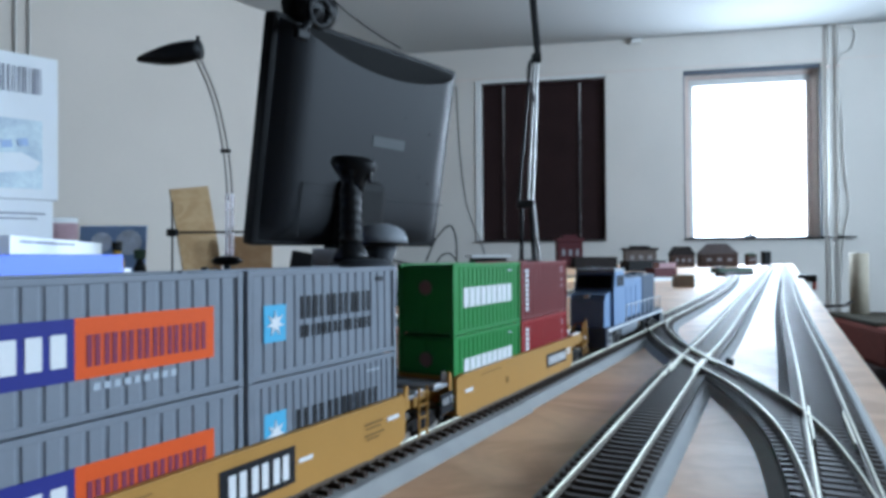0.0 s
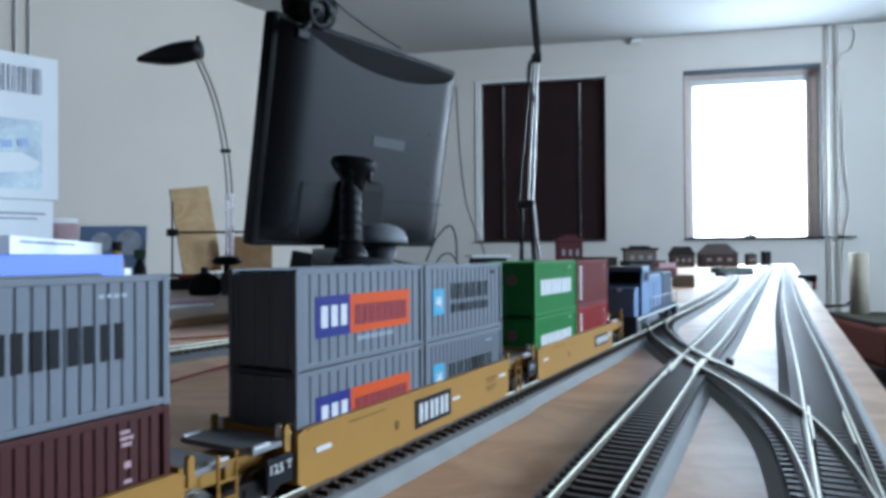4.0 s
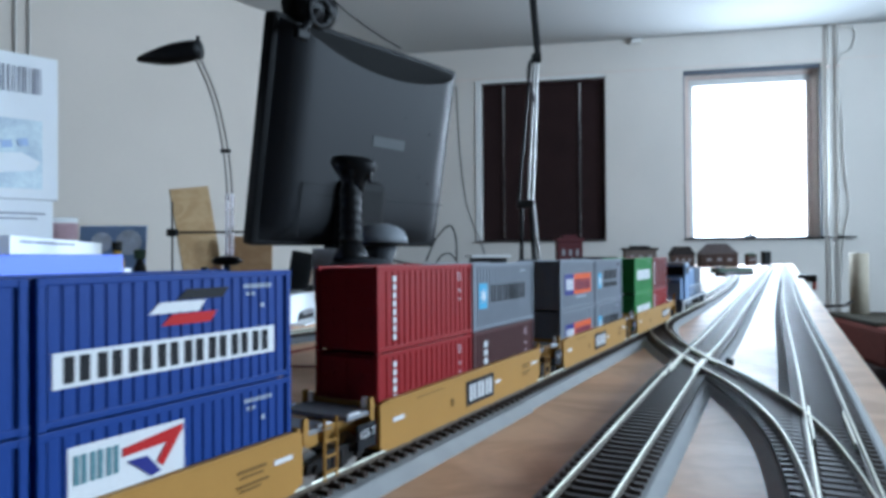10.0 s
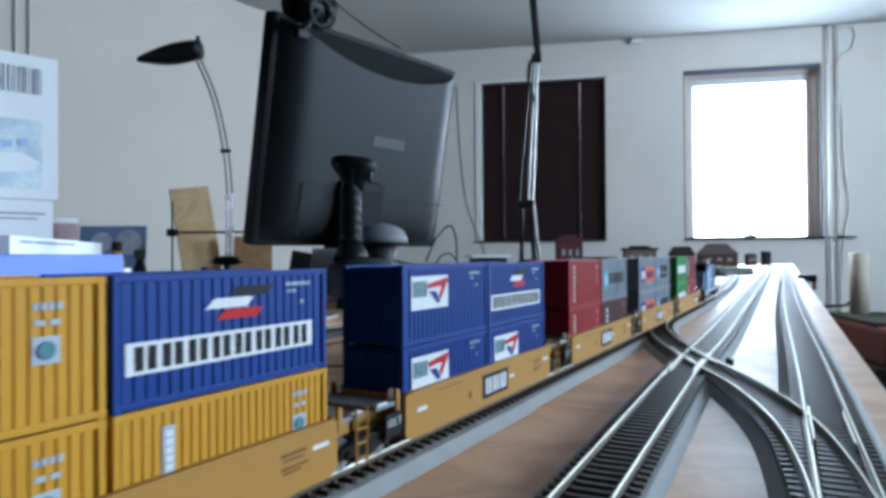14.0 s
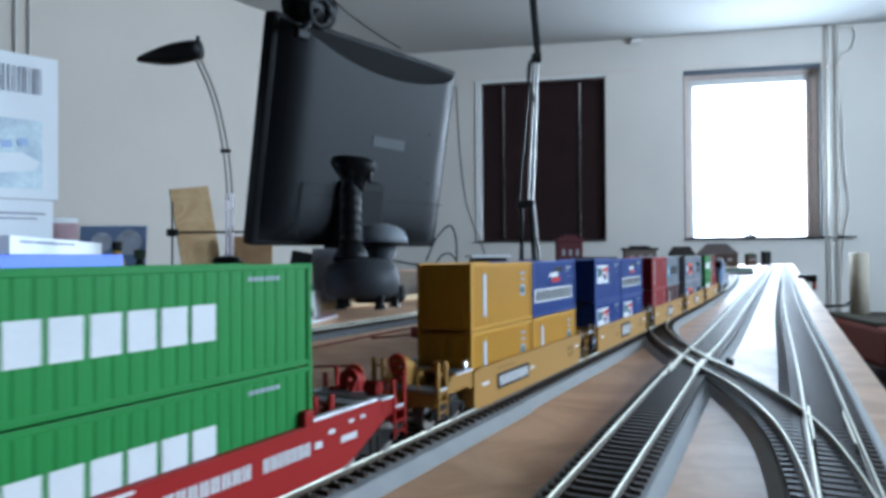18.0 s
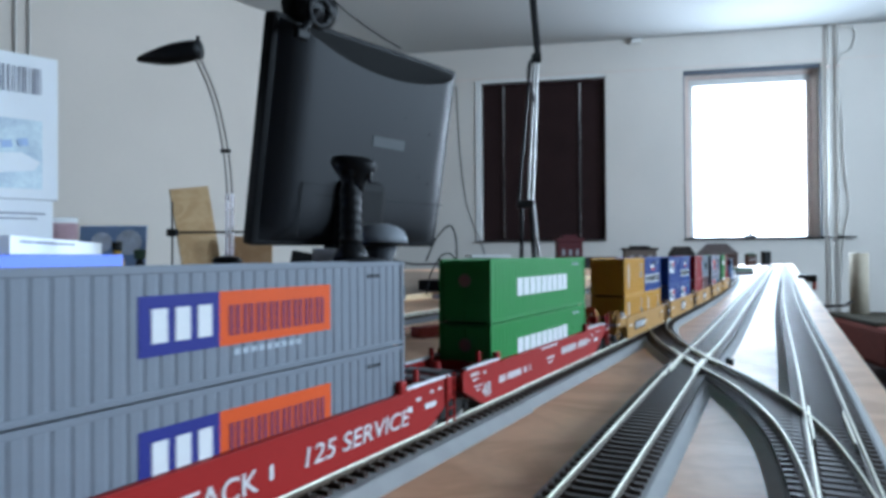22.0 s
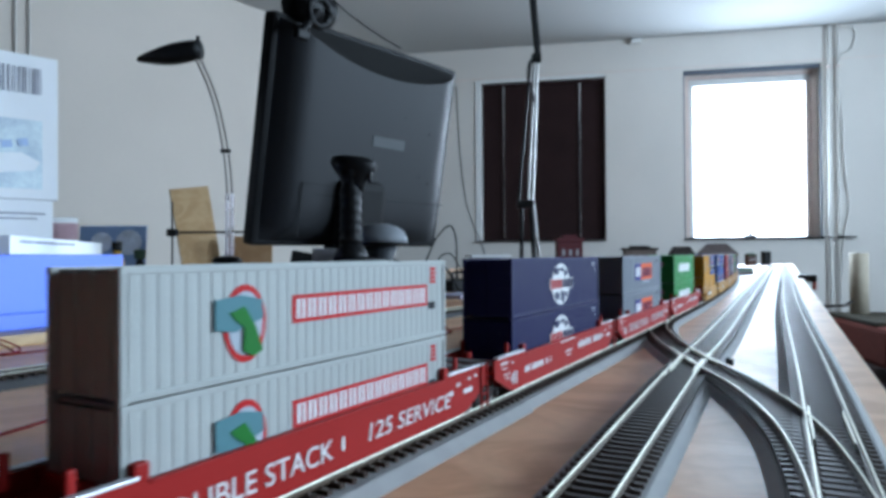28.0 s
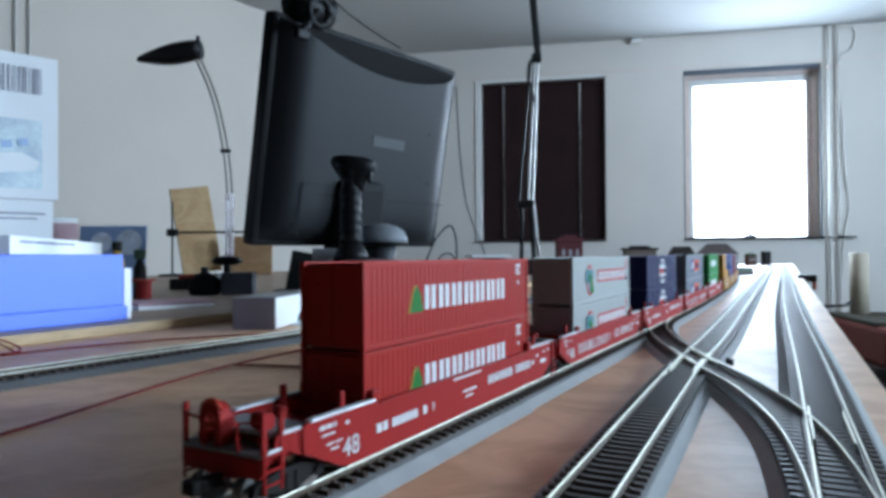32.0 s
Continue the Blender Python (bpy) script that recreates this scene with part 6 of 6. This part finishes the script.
block("carton", "narrow pale carton beside the joystick", "box", (-0.128, 0.99, DESK), (0.012, 0.03, 0.077), 0, "card_cream")

# ---- anglepoise lamp farther back ----
arm = thing("spring_lamp", "black spring-arm lamp reaching up to the ceiling", "lamp", at=pose(0.272, 2.20, TABLE))
Z = EYE - TABLE
part("clamp", box(bm_new(), (0.008, 0, 0.030), (0.06, 0.06, 0.060), 0, 0.006), "black_soft", arm)
part("post", rod(bm_new(), (-0.014, 0, 0.05), (-0.012, 0, Z + 0.16), 0.007, 12), "black", arm)
part("post", rod(bm_new(), (0.028, 0, 0.05), (0.020, 0, Z + 0.16), 0.008, 12), "black", arm)
part("post", rod(bm_new(), (0.046, 0.005, 0.05), (0.026, 0, Z + 0.17), 0.005, 10), "rod_dark", arm, "thin steel rod")
part("joint", box(bm_new(), (0.000, 0, Z + 0.165), (0.056, 0.024, 0.026), 0, 0.006), "black", arm)
for dx, top, mat in ((-0.034, 0.022, "black"), (-0.002, 0.034, "rod_dark"), (0.013, 0.044, "rod_dark")):
    part("arm_rod", rod(bm_new(), (0.010 + dx, 0, Z + 0.16), (top, 0, Z + 0.64), 0.0048, 10), mat, arm)
coil = [(0.020 + 0.006 * math.cos(k * 1.3) + 0.0003 * k, 0.006 * math.sin(k * 1.3), Z + 0.17 + 0.0028 * k) for k in range(60)]
part("spring", tube(bm_new(), coil, 0.0010, 5), "rod_dark", arm, "thin steel spring", True)
part("elbow", box(bm_new(), (0.040, 0, Z + 0.645), (0.032, 0.026, 0.030), 0, 0.005), "black", arm)
part("arm_rod", rod(bm_new(), (0.042, 0, Z + 0.65), (0.015, 0, Z + 0.98), 0.0075, 10), "black", arm)
part("arm_rod", rod(bm_new(), (0.052, 0, Z + 0.66), (0.026, 0, Z + 0.98), 0.0045, 10), "black", arm)
part("shade", lathe(bm_new(), [(0.03, 0.09), (0.035, 0.085), (0.075, 0.0), (0.073, 0.0), (0.03, 0.08)], (-0.02, 0, Z + 0.97), 24), "black", arm, "black lamp shade", True)
bm = tube(bm_new(), smooth_line([(0.038, -0.012, Z + 0.655), (0.012, -0.014, Z + 0.62), (0.008, -0.014, Z + 0.575), (0.022, -0.012, Z + 0.54), (0.030, -0.010, Z + 0.50)], 7), 0.003, 7)
part("cable", bm, "black", arm, smooth=True)

# ---- far end of the layout ----


def house(name, label, c, size, turn, wall, top, kind, group="model buildings"):
    w, d, h = size
    root = thing(name, label, "model house", group, at=pose(*c, 0, 0, turn))
    part("wall", box(bm_new(), (0, 0, h / 2), (w, d, h), 0, 0.001), wall, root)
    if kind == "gable":
        bm = prism(bm_new(), [(-w * 0.55, h), (w * 0.55, h), (w * 0.30, h * 1.75), (-w * 0.30, h * 1.75)], -d * 0.56, d * 0.56)
    elif kind == "hip":
        bm = bm_new()
        q = [bm.verts.new((a * w * 0.54, b * d * 0.54, h)) for a, b in ((-1, -1), (1, -1), (1, 1), (-1, 1))]
        r = [bm.verts.new((a * w * 0.28, 0, h * 1.9)) for a in (-1, 1)]
        bm.faces.new((q[0], q[1], r[1], r[0]))
        bm.faces.new((q[2], q[3], r[0], r[1]))
        bm.faces.new((q[1], q[2], r[1]))
        bm.faces.new((q[3], q[0], r[0]))
        bm.faces.new(q[::-1])
    else:
        bm = box(bm_new(), (0, 0, h * 1.06), (w * 1.12, d * 1.12, h * 0.14), 0, 0.002)
        box(bm, (0, 0, h * 1.18), (w * 0.62, d * 0.7, h * 0.14), 0, 0.002)
    part("roof", bm, top, root)
    for i in range(3):
        part("window", box(bm_new(), ((i - 1) * w * 0.28, -d / 2 - 0.0006, h * 0.58), (w * 0.12, 0.002, h * 0.24), 0, 0.0004), "pane_dim", root)
    return root


house("model_house", "maroon flat-roofed model signal box", (0.705, 3.75, TABLE), (0.135, 0.10, 0.145), 0, "house_red", "house_red", "flat")
house("model_house", "grey brown model station with a dark flat roof", (1.085, 3.70, TABLE), (0.165, 0.12, 0.095), -8, "house_grey", "roof", "flat")
house("model_house", "small dark model house with a steep roof", (1.335, 3.75, TABLE), (0.12, 0.09, 0.065), -6, "house_dark", "roof", "gable")
house("model_house", "brown model engine shed with a wide hipped roof", (1.535, 3.75, TABLE), (0.19, 0.14, 0.068), -12, "house_dark", "roof_brown", "hip")
house("model_house", "low dark model hut at the board's end", (1.815, 3.95, TABLE), (0.050, 0.05, 0.060), 0, "house_dark", "green_dull", "flat")
block("loudspeaker", "small black loudspeaker box at the board's end", "loudspeaker", (1.905, 3.95, TABLE), (0.040, 0.05, 0.085), 0, "black_soft", 0.003)
block("base_plate", "dark flat base under the signal box", "board", (0.80, 3.55, TABLE), (0.22, 0.12, 0.060), 0, "roof", 0.002)
block("carton", "small brown cardboard box beside the track", "box", (0.548, 1.53, TABLE), (0.042, 0.032, 0.027), -6, "kraft_dark")
block("platform_model", "dull green model platform", "model platform", (1.10, 2.55, TABLE), (0.16, 0.05, 0.020), 20, "green_dull", 0.001)
block("platform_model", "dark model platform beside the rails", "model platform", (0.98, 2.25, TABLE), (0.20, 0.035, 0.012), 40, "roof", 0.001)
# white sheet laid in place of the glare on the far board
block("magazine", "flat white sheet added where the far board glares", "paper", (0.62, 1.95, TABLE), (0.20, 0.14, 0.003), 35, "card_white", 0.0004)
block("carton", "dark red model box on the far board", "box", (0.70, 2.15, TABLE), (0.10, 0.04, 0.030), 30, "house_red")
block("carton", "pink and white packet on the far board", "box", (0.86, 2.60, TABLE), (0.07, 0.05, 0.040), 10, "p_pinkish")
block("carton", "dark packet lying behind the rails", "box", (0.88, 2.95, TABLE), (0.18, 0.08, 0.045), 15, "black_soft")
root = thing("lamp_clamp", "black plastic clamp on the table's edge", "clamp", at=pose(*place(2.25, 0.052, TABLE - 0.004), 0, 0, HEAD))
part("jaw", box(bm_new(), (0, -0.012, 0.004), (0.05, 0.05, 0.022), 0, 0.005), "black", root)
part("screw", rod(bm_new(), (0, -0.03, -0.03), (0, -0.03, 0.004), 0.006, 10), "p_dullred", root)
root = thing("hook", "small grey metal hook under the table edge", "hook", at=pose(*place(1.25, 0.004, TABLE - 0.012), 0, 0, HEAD))
part("shank", rod(bm_new(), (0, 0.01, 0), (0, -0.035, 0.003), 0.0025, 8), "steel", root)
part("tip", rod(bm_new(), (0, -0.035, 0.003), (0.006, -0.045, 0.010), 0.0025, 8), "steel", root)

# ---- by the far wall ----


def on_wall(u, v, z):
    return BACK @ Vector((u, v, z))


for u in (3.075, 3.142):
    root = thing("heating_pipe", "painted vertical heating pipe on the wall", "pipe", "pipes on the wall")
    part("pipe", rod(bm_new(), on_wall(u, -0.022, 0.0), on_wall(u, -0.022, CEIL), 0.008, 12), "pipe", root, smooth=True)
    for z in (0.955, 2.285):
        part("bracket", rod(bm_new(), on_wall(u, -0.050, z), on_wall(u, -0.0, z), 0.010, 8), "black_soft" if z < 1 else "frame_wood", root)
bm = tube(bm_new(), smooth_line([on_wall(3.16, -0.02, 2.60), on_wall(3.27, -0.012, 2.56), on_wall(3.25, -0.012, 2.42), on_wall(3.15, -0.02, 2.32), on_wall(3.17, -0.012, 1.9), on_wall(3.19, -0.012, 1.45), on_wall(3.22, -0.012, 1.2), on_wall(3.18, -0.012, 1.0), on_wall(3.16, -0.012, 0.7)], 6), 0.005, 6)
solid("wall_cable", bm, "pipe", "pale cable running down the wall", "cable", smooth=True)
root = thing("junction_box", "small white junction box under the ceiling", "junction box")
bm = bm_new()
wbox(bm, 1.63, -0.018, 2.585, 0.09, 0.035, 0.045, 0.004)
part("case", bm, "white", root)
part("cover", wbox(bm_new(), 1.63, -0.038, 2.585, 0.07, 0.005, 0.035, 0.001), "white", root)
root = thing("shelf_bracket", "short dark bracket on the wall", "bracket")
part("bracket", wbox(bm_new(), 3.20, -0.02, 0.955, 0.12, 0.035, 0.012, 0.002), "black_soft", root)
for k in range(2):
    p = Vector((-2.235 + 0.04 * k, 3.49 + 0.055 * k, 0))
    q = p + Vector((0.811, -0.585, 0)) * 0.012
    solid("wall_cable", rod(bm_new(), (q.x, q.y, 0.2), (q.x, q.y, CEIL), 0.007, 8), "plaster", "pale painted cable duct on the wall", "cable duct", smooth=True)
root = thing("bench", "dark red upholstered bench with an olive cover", "bench", at=pose(3.05, 4.35, 0, 0, 0, -11))
part("seat", box(bm_new(), (0, 0, 0.26), (0.72, 1.0, 0.24), 0, 0.03), "red_cloth", root)
part("cover", box(bm_new(), (0, 0.08, 0.392), (0.70, 0.80, 0.03), 0, 0.012), "olive", root)
for a in (-0.3, 0.3):
    for b in (-0.42, 0.42):
        part("leg", rod(bm_new(), (a, b, 0.0), (a, b, 0.15), 0.025, 10), "wood", root)
root = thing("paper_roll", "upright roll of kraft paper standing on the bench", "paper roll", at=pose(2.92, 4.70, 0.407))
part("roll", lathe(bm_new(), [(0.02, 0.0), (0.060, 0.0), (0.060, 0.42), (0.056, 0.425), (0.02, 0.42)], seg=28), "kraft", root, smooth=True)
part("core", lathe(bm_new(), [(0.0, 0.005), (0.021, 0.005), (0.021, 0.43), (0.0, 0.43)], seg=18), "card_grey", root)


# ---- motion ----
def advance(t):
    """How far along the line the last container's tail stands at t seconds, with its speed between."""
    for (ta, a, va), (tb, b, vb) in zip(RUN, RUN[1:]):
        if t <= tb + 1e-6:
            w = tb - ta
            k = (t - ta) / w
            return (2 * k ** 3 - 3 * k * k + 1) * a + (k ** 3 - 2 * k * k + k) * w * va + (3 * k * k - 2 * k ** 3) * b + (k ** 3 - k * k) * w * vb
    return RUN[-1][1]


STOPS = ((0.0, -1.6146), (1.0, -1.5917), (2.0, -1.5702), (3.0, -1.5477), (3.5, -1.5367), (5.5, -1.4835), (6.0, -1.4681), (7.0, -1.4303), (8.0, -1.3869), (9.0, -1.3427),
         (10.0, -1.2976), (11.0, -1.2549), (12.0, -1.2053), (13.0, -1.1505), (14.0, -1.0962), (14.5, -1.0689), (16.5, -0.9576), (17.0, -0.9250), (18.0, -0.8563), (19.0, -0.7879),
         (20.0, -0.7231), (21.0, -0.6544), (22.0, -0.5892), (23.0, -0.5231), (24.0, -0.4444), (25.0, -0.3620), (25.5, -0.3222), (27.5, -0.1625), (28.0, -0.1245), (29.0, -0.0479),
         (30.0, 0.0284), (31.0, 0.1057), (32.0, 0.1803))
RUN = []
for i, (t, a) in enumerate(STOPS):
    j, k = max(i - 1, 0), min(i + 1, len(STOPS) - 1)
    RUN.append((t, a, (STOPS[k][1] - STOPS[j][1]) / (STOPS[k][0] - STOPS[j][0])))


def motions():
    times = [0.5 * i for i in range(65)]
    for ob, a, z in MOVERS:
        rows = []
        for t in times:
            s = a + advance(t)
            rows.append((t, pose(*place(s, main_l(s), RAIL + z), 0, 0, HEAD + math.degrees(math.atan(main_slope(s))))))
        walk(ob, rows)
    turns = [0.1 * i for i in range(321)]
    for ob, x, r in WHEELS:
        walk(ob, [(t, pose(x, 0, r, 0, math.degrees((advance(t) - advance(0)) / r), 0)) for t in turns])


motions()
